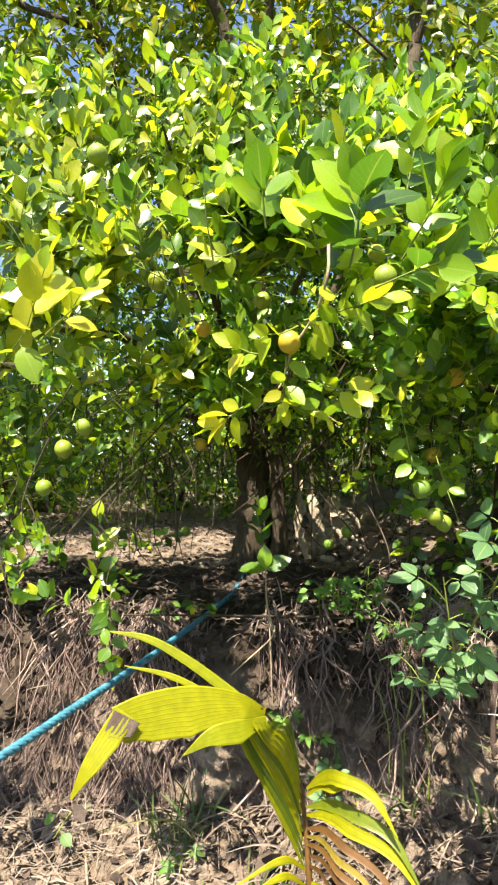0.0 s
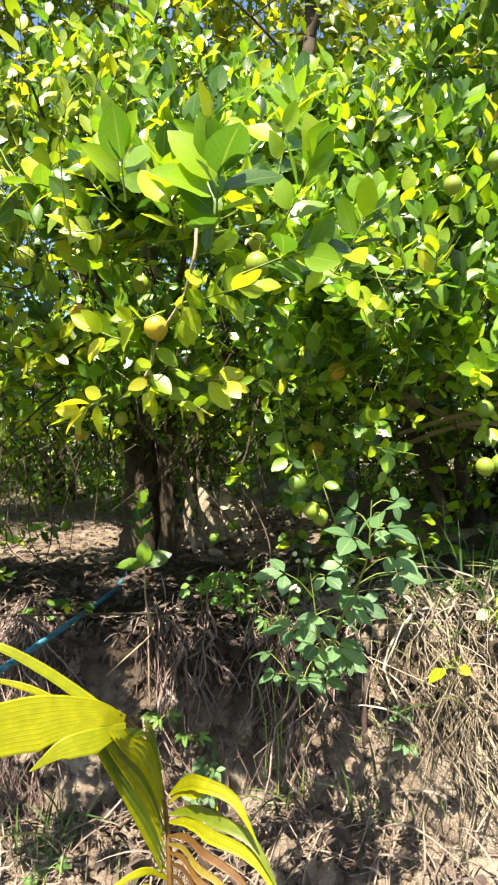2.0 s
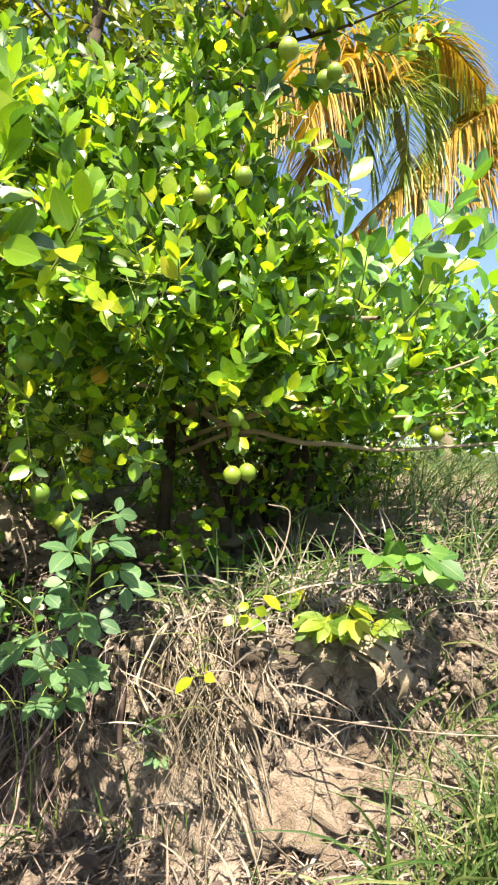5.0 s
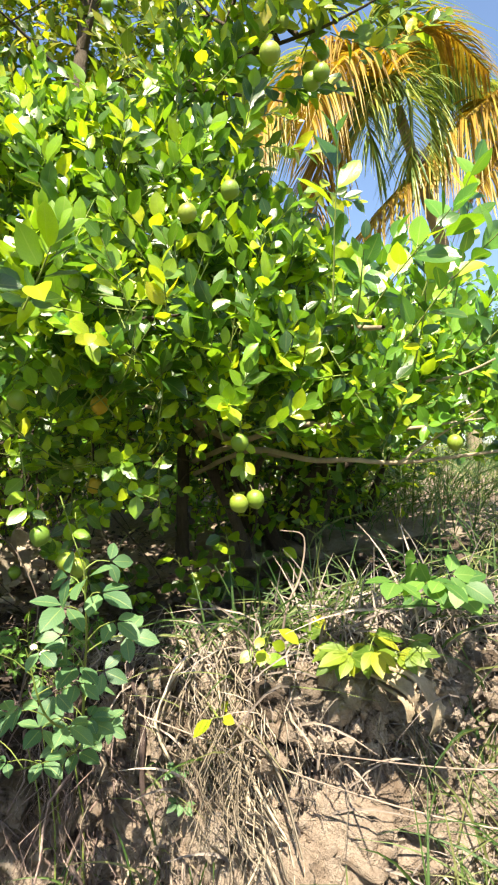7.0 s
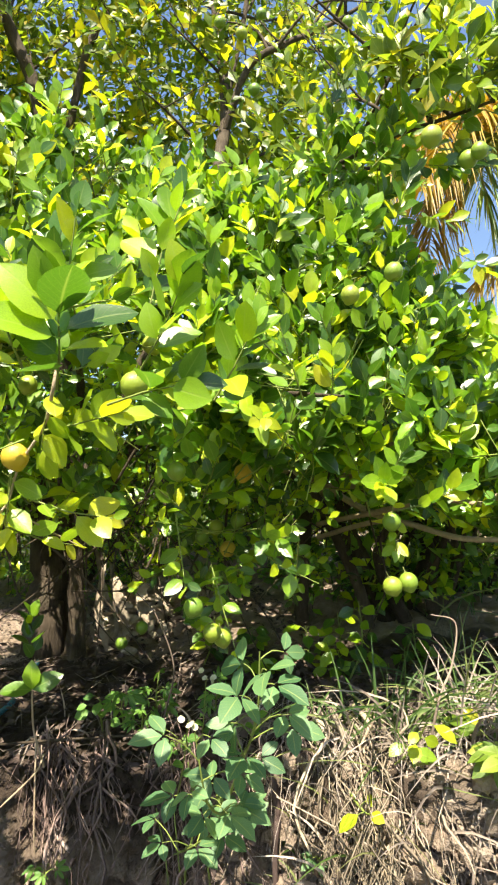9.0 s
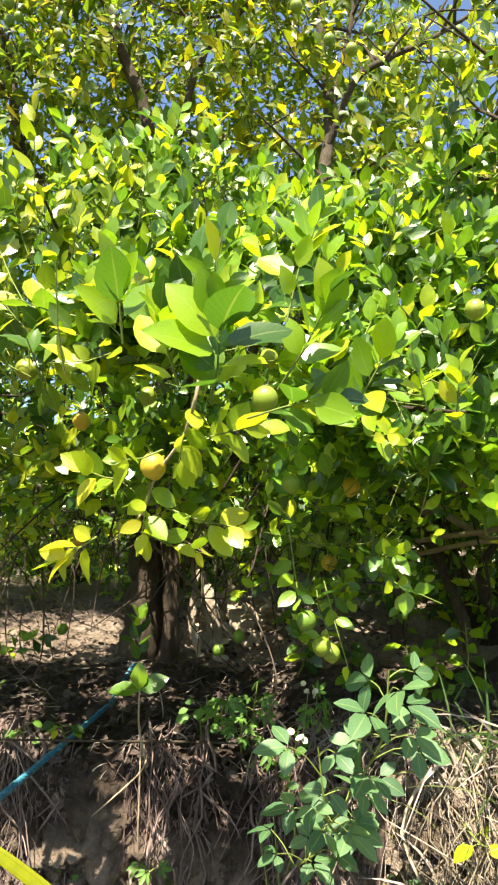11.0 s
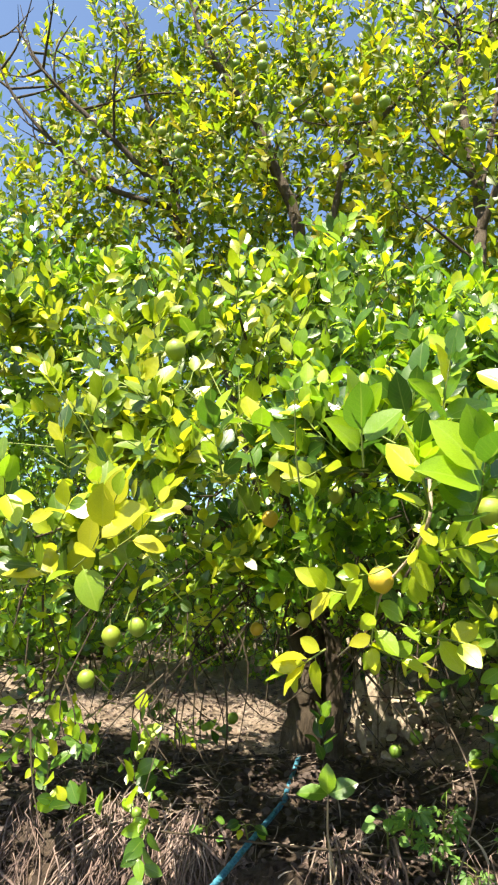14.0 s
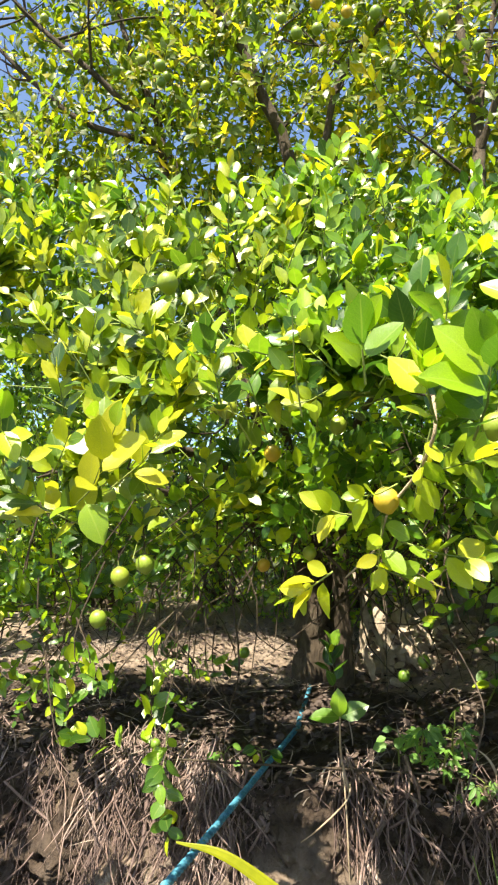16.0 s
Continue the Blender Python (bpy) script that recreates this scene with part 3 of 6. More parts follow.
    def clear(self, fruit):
        """Gaps from the fruit towards the camera, and where shafts of sun reach the hanging twigs."""
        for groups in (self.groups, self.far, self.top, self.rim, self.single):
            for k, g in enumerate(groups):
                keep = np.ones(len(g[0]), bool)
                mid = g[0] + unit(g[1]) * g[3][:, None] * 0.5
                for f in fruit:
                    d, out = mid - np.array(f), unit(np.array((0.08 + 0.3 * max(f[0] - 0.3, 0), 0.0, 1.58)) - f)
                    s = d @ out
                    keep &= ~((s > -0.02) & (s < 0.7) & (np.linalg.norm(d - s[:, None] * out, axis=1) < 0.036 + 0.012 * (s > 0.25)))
                for foot, wide in LIT:
                    d = mid - foot
                    s = d @ SUN_AXIS
                    keep &= ~((s > 0.15) & (s < 1.5) & (np.linalg.norm(d - s[:, None] * SUN_AXIS, axis=1) < wide))
                for foot, wide in OPENINGS:
                    if wide >= 0.3:
                        d = mid - foot
                        s = d @ SUN_AXIS
                        keep &= ~((s > 0.3) & (np.linalg.norm(d - s[:, None] * SUN_AXIS, axis=1) < wide * 0.7))
                groups[k] = tuple(a[keep] for a in g[:5]) + tuple(g[5:])

    def build(self, tree):
        put("crown", leaves_mesh("crown", self.groups, self.material, "mid", 3), tree, kind="stuff")
        if self.far:
            put("inner_crown", leaves_mesh("inner_crown", self.far, self.material, "spare", 4), tree, kind="stuff")
        if self.rim:
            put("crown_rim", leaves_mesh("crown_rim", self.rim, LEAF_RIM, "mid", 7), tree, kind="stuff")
        if self.top:
            put("upper_crown", leaves_mesh("upper_crown", self.top, LEAF_TOP, "spare", 6), tree, kind="stuff")
        put("twig_tangle", self.twigs.mesh("twig_tangle", BARK), tree, kind="stuff")
        if self.stalks.n:
            put("green_twig_growth", self.stalks.mesh("green_twig_growth", GREEN_TWIG), tree, kind="stuff")
        shared = {}
        for pos, d, nrm, ln, wd, mode in self.single:
            mat = LEAF_OLD if mode == "old" else self.material
            x, y, z = axes(d, nrm)
            for i in range(len(pos)):
                k = int(self.rng.integers(0, 8))
                if (mode, k) not in shared:
                    fv, fq, ac, al = FORMS["fine"][k]
                    shared[mode, k] = mesh_from("leaf", fv, fq, mat, True, {"across": ac, "along": al})
                m = Matrix([(*(x[i][r] * ln[i] * wd[i], y[i][r] * ln[i], z[i][r] * ln[i]), pos[i][r]) for r in range(3)] + [(0, 0, 0, 1)])
                ob = new("leaf", shared[mode, k])
                ob.matrix_basis = m
                hold(ob, tree)
                if mode == "old":
                    tagged(ob, "yellowing leaf")


def limb(tree, points, radii, material=BARK, name="limb", steps=7, sides=10, seed=0):
    rng = np.random.default_rng(seed)
    p = curve_points(points, steps)
    p[1:-1] += rng.normal(size=(len(p) - 2, 3)) * radii[-1] * 0.12
    v, q = tube(p, radii, sides, 0.07, rng)
    return put(name, mesh_from(name, v, q, material), tree)


# ---- the main lime tree ----
AXIS = np.array((0.05, 3.0))
MAIN_LIMES = [
    (0.065, 1.125, 1.726, 0.042, True), (-0.149, 1.732, 1.887, 0.045, True), (0.392, 1.453, 1.441, 0.042, False), (0.242, 1.124, 1.846, 0.044, False),
    (0.585, 2.028, 1.531, 0.05, True), (0.60, 1.95, 1.62, 0.046, False), (0.54, 1.98, 1.60, 0.044, False), (0.50, 2.0, 1.57, 0.044, False),
    (-0.20, 2.2, 1.574, 0.044, True), (0.566, 2.5, 1.44, 0.044, False), (0.45, 1.55, 1.37, 0.042, False), (0.48, 1.58, 1.35, 0.042, False),
    (0.357, 1.49, 1.733, 0.042, False), (0.02, 1.65, 1.946, 0.045, False), (0.35, 2.4, 1.24, 0.044, False), (0.28, 2.4, 1.19, 0.042, False)]
MAIN_LIMES += [
    (-0.25, 1.55, 1.97, 0.05, False), (-0.66, 1.9, 1.43, 0.05, False), (-0.6, 1.9, 1.55, 0.055, False), (-0.42, 2.31, 0.864, 0.04, False),
    (-0.1, 2.1, 1.7, 0.042, False), (-0.05, 2.0, 1.62, 0.042, False), (-0.38, 1.45, 2.25, 0.05, False), (0.57, 1.75, 1.75, 0.05, True),
    (0.30, 1.5, 2.02, 0.044, False), (-0.45, 1.6, 1.6, 0.046, False), (0.787, 1.27, 2.147, 0.04, False), (0.70, 1.3, 2.1, 0.04, False),
    (-0.96, 2.2, 1.18, 0.045, False), (-0.9, 2.25, 1.22, 0.045, False), (-0.30, 2.6, 1.22, 0.042, False), (-0.55, 2.2, 1.0, 0.034, False)]
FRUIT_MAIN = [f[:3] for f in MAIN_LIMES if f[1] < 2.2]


def main_tree():
    tree = thing("lime_tree", (0.05, 3.0, 1.03), "spreading lime tree with glossy leaves and green fruit on the terrace", "tree", "lime trees")
    limb(tree, [(-0.03, 3.02, 0.95), (-0.02, 3.0, 1.2), (-0.03, 3.02, 1.45), (-0.06, 3.05, 1.75)], (0.105, 0.075, 0.068, 0.06), name="trunk", sides=16, seed=1)
    limb(tree, [(0.10, 2.95, 0.95), (0.11, 2.95, 1.2), (0.10, 2.96, 1.5), (0.16, 2.9, 1.9)], (0.055, 0.036, 0.034, 0.03), name="trunk", sides=12, seed=2)
    limb(tree, [(0.03, 3.09, 0.95), (0.04, 3.1, 1.3), (0.06, 3.12, 1.7), (0.03, 3.15, 2.1)], (0.07, 0.05, 0.045, 0.04), name="trunk", sides=12, seed=3)
    limbs = [
        ([(-0.06, 3.05, 1.7), (-0.3, 3.05, 2.3), (-0.55, 3.06, 3.05), (-0.764, 3.05, 3.48), (-0.82, 3.05, 3.83), (-1.0, 3.05, 4.31), (-1.14, 3.05, 4.78), (-1.25, 3.05, 5.1)], (0.05, 0.034, 0.026, 0.022, 0.012, 0.005)),
        ([(-0.80, 3.05, 3.72), (-1.19, 3.0, 3.83), (-1.46, 3.0, 4.05), (-1.81, 3.0, 4.43), (-2.0, 2.95, 4.8)], (0.018, 0.013, 0.005)),
        ([(-0.79, 3.05, 3.68), (-1.04, 2.85, 3.92), (-1.27, 2.8, 4.12), (-1.52, 2.8, 4.38), (-1.75, 2.8, 4.72)], (0.018, 0.014, 0.005)),
        ([(0.03, 3.15, 2.0), (-0.02, 3.0, 2.8), (-0.127, 2.9, 3.52), (-0.253, 2.9, 3.85), (-0.385, 2.9, 4.2), (-0.534, 2.9, 4.42), (-0.69, 2.9, 4.69), (-0.8, 2.9, 5.0)], (0.042, 0.032, 0.026, 0.02, 0.006)),
    ]
    limbs += [
        ([(-0.06, 2.95, 3.0), (0.04, 2.8, 3.46), (0.12, 2.8, 3.84), (0.35, 2.8, 4.17), (0.587, 2.8, 4.45), (0.8, 2.8, 4.9)], (0.02, 0.014, 0.005)),
        ([(0.16, 2.9, 1.85), (0.42, 2.6, 2.4), (0.60, 2.45, 2.9), (0.66, 2.5, 3.2), (0.69, 2.6, 3.5), (0.65, 2.65, 4.0), (0.64, 2.65, 4.6), (0.6, 2.7, 5.0)], (0.034, 0.03, 0.028, 0.024, 0.014, 0.005)),
        ([(0.67, 2.5, 3.25), (0.747, 2.4, 3.47), (0.894, 2.4, 3.6), (1.125, 2.4, 3.75), (1.5, 2.3, 4.0)], (0.017, 0.013, 0.005)),
        ([(0.70, 2.6, 3.48), (0.79, 2.65, 3.93), (0.853, 2.65, 4.39), (0.95, 2.6, 4.9)], (0.014, 0.01, 0.004)),
    ]
    limbs += [
        ([(0.55, 2.45, 2.75), (0.75, 2.1, 2.72), (0.95, 1.7, 2.72), (1.15, 1.4, 2.69), (1.3, 1.2, 2.72)], (0.013, 0.009, 0.005, 0.0012)),
        ([(0.1, 2.9, 1.75), (0.12, 2.3, 2.05), (0.13, 1.6, 2.02), (0.13, 1.05, 1.88)], (0.026, 0.010, 0.0022)),
        ([(-0.06, 3.0, 1.7), (-0.4, 2.4, 1.95), (-0.55, 1.8, 1.9), (-0.6, 1.3, 1.78)], (0.03, 0.015, 0.0025)),
        ([(-0.06, 3.0, 1.65), (-0.8, 2.8, 1.9), (-1.4, 2.5, 1.95)], (0.03, 0.02, 0.008)),
    ]
    limbs += [
        ([(0.1, 2.9, 1.7), (0.4, 2.3, 1.95), (0.62, 1.7, 1.95), (0.66, 1.25, 1.87)], (0.026, 0.014, 0.0025)),
        ([(-0.05, 3.0, 1.75), (-0.2, 2.2, 2.3), (-0.24, 1.55, 2.38)], (0.026, 0.013, 0.0025)),
        ([(0.0, 3.1, 1.6), (0.3, 3.9, 2.0), (0.5, 4.7, 2.1)], (0.03, 0.02, 0.008)),
        ([(-0.1, 3.1, 1.6), (-0.7, 3.9, 2.0), (-1.1, 4.6, 2.1)], (0.03, 0.02, 0.008)),
    ]
    for k, (p, r) in enumerate(limbs):
        limb(tree, p, r, seed=10 + k)
    fo = Foliage(7)
    rng = fo.rng
    fo.dome((0.05, 3.0), 2.1, 3300, ((0, 2.9), (1.0, 2.74), (1.55, 2.44), (1.9, 2.02), (2.1, 1.84)), ((0, 1.56), (0.8, 1.52), (1.3, 1.62), (1.9, 1.63), (2.1, 1.68)), 1.26, 0.98, (0.050, 0.066), 0.02)
    # skirts hanging at either side, and the back of the crown
    fo.cloud((-0.85, 1.75, 1.55), (0.42, 0.55, 0.36), 85, floor=1.2, flat=-0.1)
    fo.cloud((-0.2, 1.38, 2.05), (0.55, 0.22, 0.16), 95, 0.056, 0.2)
    fo.cloud((-0.75, 2.9, 1.95), (0.55, 0.5, 0.5), 110, 0.05, 0.22)
    fo.cloud((-0.45, 1.9, 1.75), (0.35, 0.35, 0.25), 50, 0.045, 0.2, floor=1.5)
    fo.cloud((-0.75, 2.35, 1.25), (0.35, 0.3, 0.25), 22, floor=1.05, flat=-0.3)
    fo.cloud((0.52, 1.85, 1.58), (0.26, 0.4, 0.24), 34, floor=1.36, flat=0.0)
    fo.cloud((0.0, 4.6, 1.65), (2.0, 0.6, 0.6), 330, floor=1.08)
    fo.cloud((0.0, 2.5, 1.83), (0.75, 0.3, 0.34), 210, 0.038, 0.2, 14, floor=1.55)
    fo.cloud((-0.1, 3.55, 1.72), (1.1, 0.45, 0.45), 190, 0.042, 0.2, 14, floor=1.28)
    # upright leaders
    for c, r, k in (((-0.95, 3.0, 3.95), (0.75, 0.55, 0.95), 170), ((-0.25, 2.85, 3.95), (0.65, 0.55, 0.95), 230), ((0.65, 2.6, 3.9), (0.55, 0.5, 0.9), 190),
                    ((0.2, 3.7, 3.3), (1.7, 0.6, 0.75), 300), ((0.95, 1.75, 2.72), (0.4, 0.5, 0.25), 85), ((1.12, 1.5, 2.78), (0.3, 0.3, 0.22), 40), ((-1.6, 3.2, 3.3), (0.7, 0.6, 0.6), 90),
                    ((1.25, 2.45, 3.5), (0.5, 0.45, 0.55), 75), ((-1.75, 3.0, 3.7), (0.45, 0.4, 0.6), 60), ((0.2, 3.0, 3.0), (1.1, 0.4, 0.4), 130), ((1.0, 2.05, 2.6), (0.55, 0.5, 0.42), 60), ((1.25, 2.5, 3.2), (0.7, 0.55, 0.55), 70),
                    ((0.45, 2.2, 2.85), (0.6, 0.4, 0.4), 35), ((0.0, 3.6, 4.3), (1.7, 0.6, 0.9), 290), ((-1.5, 3.0, 4.2), (0.7, 0.5, 0.8), 60), ((0.0, 3.2, 4.7), (1.4, 0.5, 0.5), 150), ((-1.15, 3.0, 4.75), (0.7, 0.45, 0.45), 80), ((0.1, 3.1, 5.15), (1.5, 0.5, 0.5), 200)):
        fo.cloud((c[0], c[1] + (0.22 if c[2] > 3.2 else 0.0), c[2]), r, int(k * 1.1), 0.07, 0.24, 13)
    # sprays that stand out towards the path
    whorls = [  # the strong shoots nearest to the path: foot, direction, length, leaves, leaf length
        ((0.14, 0.88, 1.785), (0.12, -0.7, 0.35), 0.11, 15, 0.081), ((0.10, 0.90, 1.81), (-0.3, -0.5, 0.6), 0.10, 10, 0.071),
        ((0.26, 1.04, 1.95), (0.08, -0.05, 1.0), 0.17, 14, 0.076), ((0.02, 0.97, 1.88), (-0.15, -0.3, 0.8), 0.10, 12, 0.077),
        ((0.24, 0.98, 1.83), (0.35, -0.4, 0.5), 0.13, 13, 0.073), ((0.36, 1.04, 1.81), (0.3, -0.4, 0.5), 0.12, 12, 0.065),
        ((-0.07, 1.05, 1.85), (-0.2, -0.3, 0.8), 0.12, 11, 0.064), ((0.14, 1.02, 1.92), (0.0, -0.2, 0.9), 0.12, 11, 0.069),
        ((0.20, 1.0, 1.79), (0.5, -0.6, 0.15), 0.14, 12, 0.069), ((-0.2, 1.12, 1.86), (-0.1, -0.5, 0.7), 0.12, 12, 0.062)]
    for base, d, ln, n, size in whorls:
        fo.spray(base, d, ln, n, size, mode="near", spread=0.85, bend=0.15)
    yellow = [  # yellowing twigs hanging round the ripe fruit
        ((0.125, 1.05, 1.83), (-0.25, 0.3, -0.9), 0.15, 11, 0.058), ((0.08, 1.10, 1.75), (-0.3, -0.1, -0.2), 0.08, 9, 0.055),
        ((0.09, 1.10, 1.76), (0.8, -0.1, 0.15), 0.12, 12, 0.065), ((0.06, 1.13, 1.70), (-0.1, 0.2, -1), 0.1, 8, 0.053),
        ((0.05, 1.16, 1.62), (0.8, 0.1, -0.4), 0.12, 7, 0.058), ((-0.02, 1.16, 1.61), (-0.7, 0.0, -0.5), 0.07, 8, 0.061),
        ((0.03, 1.13, 1.70), (-0.6, -0.3, 0.0), 0.09, 9, 0.055), ((0.09, 1.15, 1.66), (0.7, -0.2, -0.3), 0.12, 8, 0.059)]
    rim = [  # the western twig and single yellow shoots
        ((-0.50, 1.2, 1.70), (0.75, -0.85, 0.1), 0.28, 11, 0.078), ((-0.40, 1.16, 1.75), (0.6, -0.3, 0.3), 0.16, 8, 0.066),
        ((-0.16, 1.2, 1.83), (-0.3, -0.6, 0.4), 0.15, 7, 0.058), ((0.63, 1.25, 1.84), (0.0, -0.5, 0.8), 0.10, 9, 0.058),
        ((0.48, 1.3, 1.82), (0.0, -0.7, -0.1), 0.14, 7, 0.05), ((0.84, 1.42, 1.68), (0.0, -0.15, -0.95), 0.2, 9, 0.05),
        ((-0.24, 1.45, 2.32), (0.1, -0.5, 0.8), 0.14, 9, 0.062), ((-0.02, 1.55, 2.34), (0.1, -0.4, 0.9), 0.12, 8, 0.06)]
    for base, d, ln, n, size in yellow + rim:
        fo.spray(base, d, ln, n, size, mode="old", spread=0.95)
    green = [  # green shoots: over the fruit, and low on the terrace edge
        ((-0.62, 1.2, 1.78), (0.4, -0.8, 0.2), 0.2, 9, 0.066), ((0.56, 1.2, 1.84), (-0.3, -0.5, 0.3), 0.14, 8, 0.056),
        ((0.36, 1.52, 1.64), (0.1, -0.25, -0.9), 0.24, 11, 0.052), ((0.44, 1.5, 1.52), (0.2, -0.2, -0.9), 0.18, 8, 0.05),
        ((-0.1, 1.5, 2.3), (0.3, -0.5, 0.7), 0.16, 10, 0.06), ((0.02, 2.02, 1.22), (0.0, -0.2, 0.9), 0.12, 11, 0.062)]
    low = [
        ((-0.55, 2.12, 0.95), (0.05, -0.15, 1.0), 0.28, 12, 0.085), ((-0.62, 2.1, 1.0), (-0.5, -0.3, 0.5), 0.18, 8, 0.075),
        ((-0.50, 2.06, 1.0), (0.15, -0.3, -0.9), 0.2, 9, 0.07), ((-0.8, 2.08, 1.02), (0.0, -0.2, 0.8), 0.2, 9, 0.075),
        ((-0.92, 2.2, 1.25), (0.2, -0.4, -0.7), 0.22, 10, 0.058), ((-0.46, 1.95, 1.12), (0.1, -0.3, -0.5), 0.16, 9, 0.07)]
    for base, d, ln, n, size in green + low:
        fo.spray(base, d, ln, n, size, mode="near", spread=0.95)
    fo.cloud((-0.62, 1.5, 2.2), (0.32, 0.2, 0.2), 50, 0.064, 0.2)
    # the outer shoots all over the open side
    for _ in range(760):
        x, z = rng.uniform(-1.15, 1.15), rng.uniform(1.66, 2.75)
        y = float(front_y(x, z)) + 0.13 + abs(rng.normal()) * 0.1
        fo.spray((x, y, z), (rng.normal() * 0.5, -0.55, rng.uniform(0.2, 1.0)), rng.uniform(0.1, 0.18), int(rng.integers(10, 15)), rng.uniform(0.058, 0.074))
    fo.cloud((0.16, 1.17, 1.98), (0.3, 0.18, 0.1), 110, 0.066, 0.16)
    fo.cloud((-1.35, 3.2, 2.25), (0.5, 0.5, 0.5), 90, 0.055, 0.2)
    fo.cloud((-0.25, 1.47, 2.03), (0.35, 0.14, 0.09), 60, 0.058, 0.16)
    fo.cloud((0.38, 1.32, 1.93), (0.2, 0.14, 0.1), 60, 0.06, 0.16)
    fo.cloud((-0.85, 2.12, 1.42), (0.32, 0.22, 0.17), 46, 0.055, 0.2, flat=-0.2)
    fo.cloud((-1.2, 2.4, 2.75), (0.45, 0.5, 0.45), 90, 0.06, 0.22)
    fo.cloud((-1.5, 3.0, 3.4), (0.5, 0.5, 0.5), 90, 0.066, 0.22)
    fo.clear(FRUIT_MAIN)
    limb(tree, [(0.13, 1.05, 1.88), (0.125, 1.03, 1.82), (0.11, 1.08, 1.77), (0.07, 1.13, 1.71), (0.05, 1.15, 1.65), (0.0, 1.16, 1.60)], (0.003, 0.0024, 0.0014), PALE_BARK, "fruit_twig", 6, 7, 61)
    limb(tree, [(0.05, 1.15, 1.65), (0.10, 1.18, 1.62), (0.17, 1.22, 1.58)], (0.0018, 0.0012), PALE_BARK, "fruit_twig", 6, 6, 62)
    # thin bare branches in the upper crown
    for p, _ in limbs[:9]:
        line = curve_points(p, 6)
        for _k in range(9):
            a = line[rng.integers(len(line) // 3, len(line))]
            if a[2] < 2.55:
                continue
            e = a + np.array((rng.normal() * 0.3, rng.normal() * 0.2, rng.uniform(0.1, 0.5)))
            m = 0.5 * (a + e) + rng.normal(size=3) * 0.05
            fo.branch([a, m, e], (0.008, 0.005, 0.002), 4)
            fo.branch([m, m + (e - m) * 0.6 + rng.normal(size=3) * 0.1], (0.004, 0.0015), 3)
    # dead thin twigs in the dark of the crown
    for _ in range(260):
        a, r = rng.uniform(-math.pi, math.pi), rng.uniform(0.15, 1.8)
        p = np.array((AXIS[0] + r * math.sin(a), AXIS[1] - r * math.cos(a) * 0.7, rng.uniform(1.5, 2.1)))
        q = p + np.array((rng.normal() * 0.18, rng.normal() * 0.18, -rng.uniform(0.1, 0.55)))
        fo.branch([p, 0.5 * (p + q) + rng.normal(size=3) * 0.05, q], (0.0045, 0.003, 0.0012), 3)
    for _ in range(46):
        p = np.array((rng.uniform(-1.1, -0.35), rng.uniform(1.95, 2.4), rng.uniform(1.3, 1.6)))
        q = p + np.array((rng.normal() * 0.16, rng.normal() * 0.1, -rng.uniform(0.1, 0.38)))
        fo.branch([p, 0.5 * (p + q) + rng.normal(size=3) * 0.04, q], (0.003, 0.0022, 0.001), 3)
    fo.build(tree)
    for x, y, z, s, ripe in MAIN_LIMES:
        lime(tree, (x, y, z), s, ripe)
    for cx, cy, cz, k in ((0.05, 2.4, 3.75, 9), (-0.3, 2.45, 4.15, 6), (-0.75, 2.6, 3.75, 5), (0.6, 2.2, 3.4, 5), (1.1, 1.5, 2.75, 7), (-1.15, 2.7, 4.0, 5), (1.05, 2.3, 3.5, 6), (0.9, 1.4, 2.5, 3)):
        for _ in range(k):
            lime(tree, (cx + fruit_rng.normal() * 0.13, cy + fruit_rng.normal() * 0.12, cz + fruit_rng.normal() * 0.1), fruit_rng.uniform(0.042, 0.05), fruit_rng.uniform() < 0.08)


main_tree()

# ---- the neighbouring lime tree ----


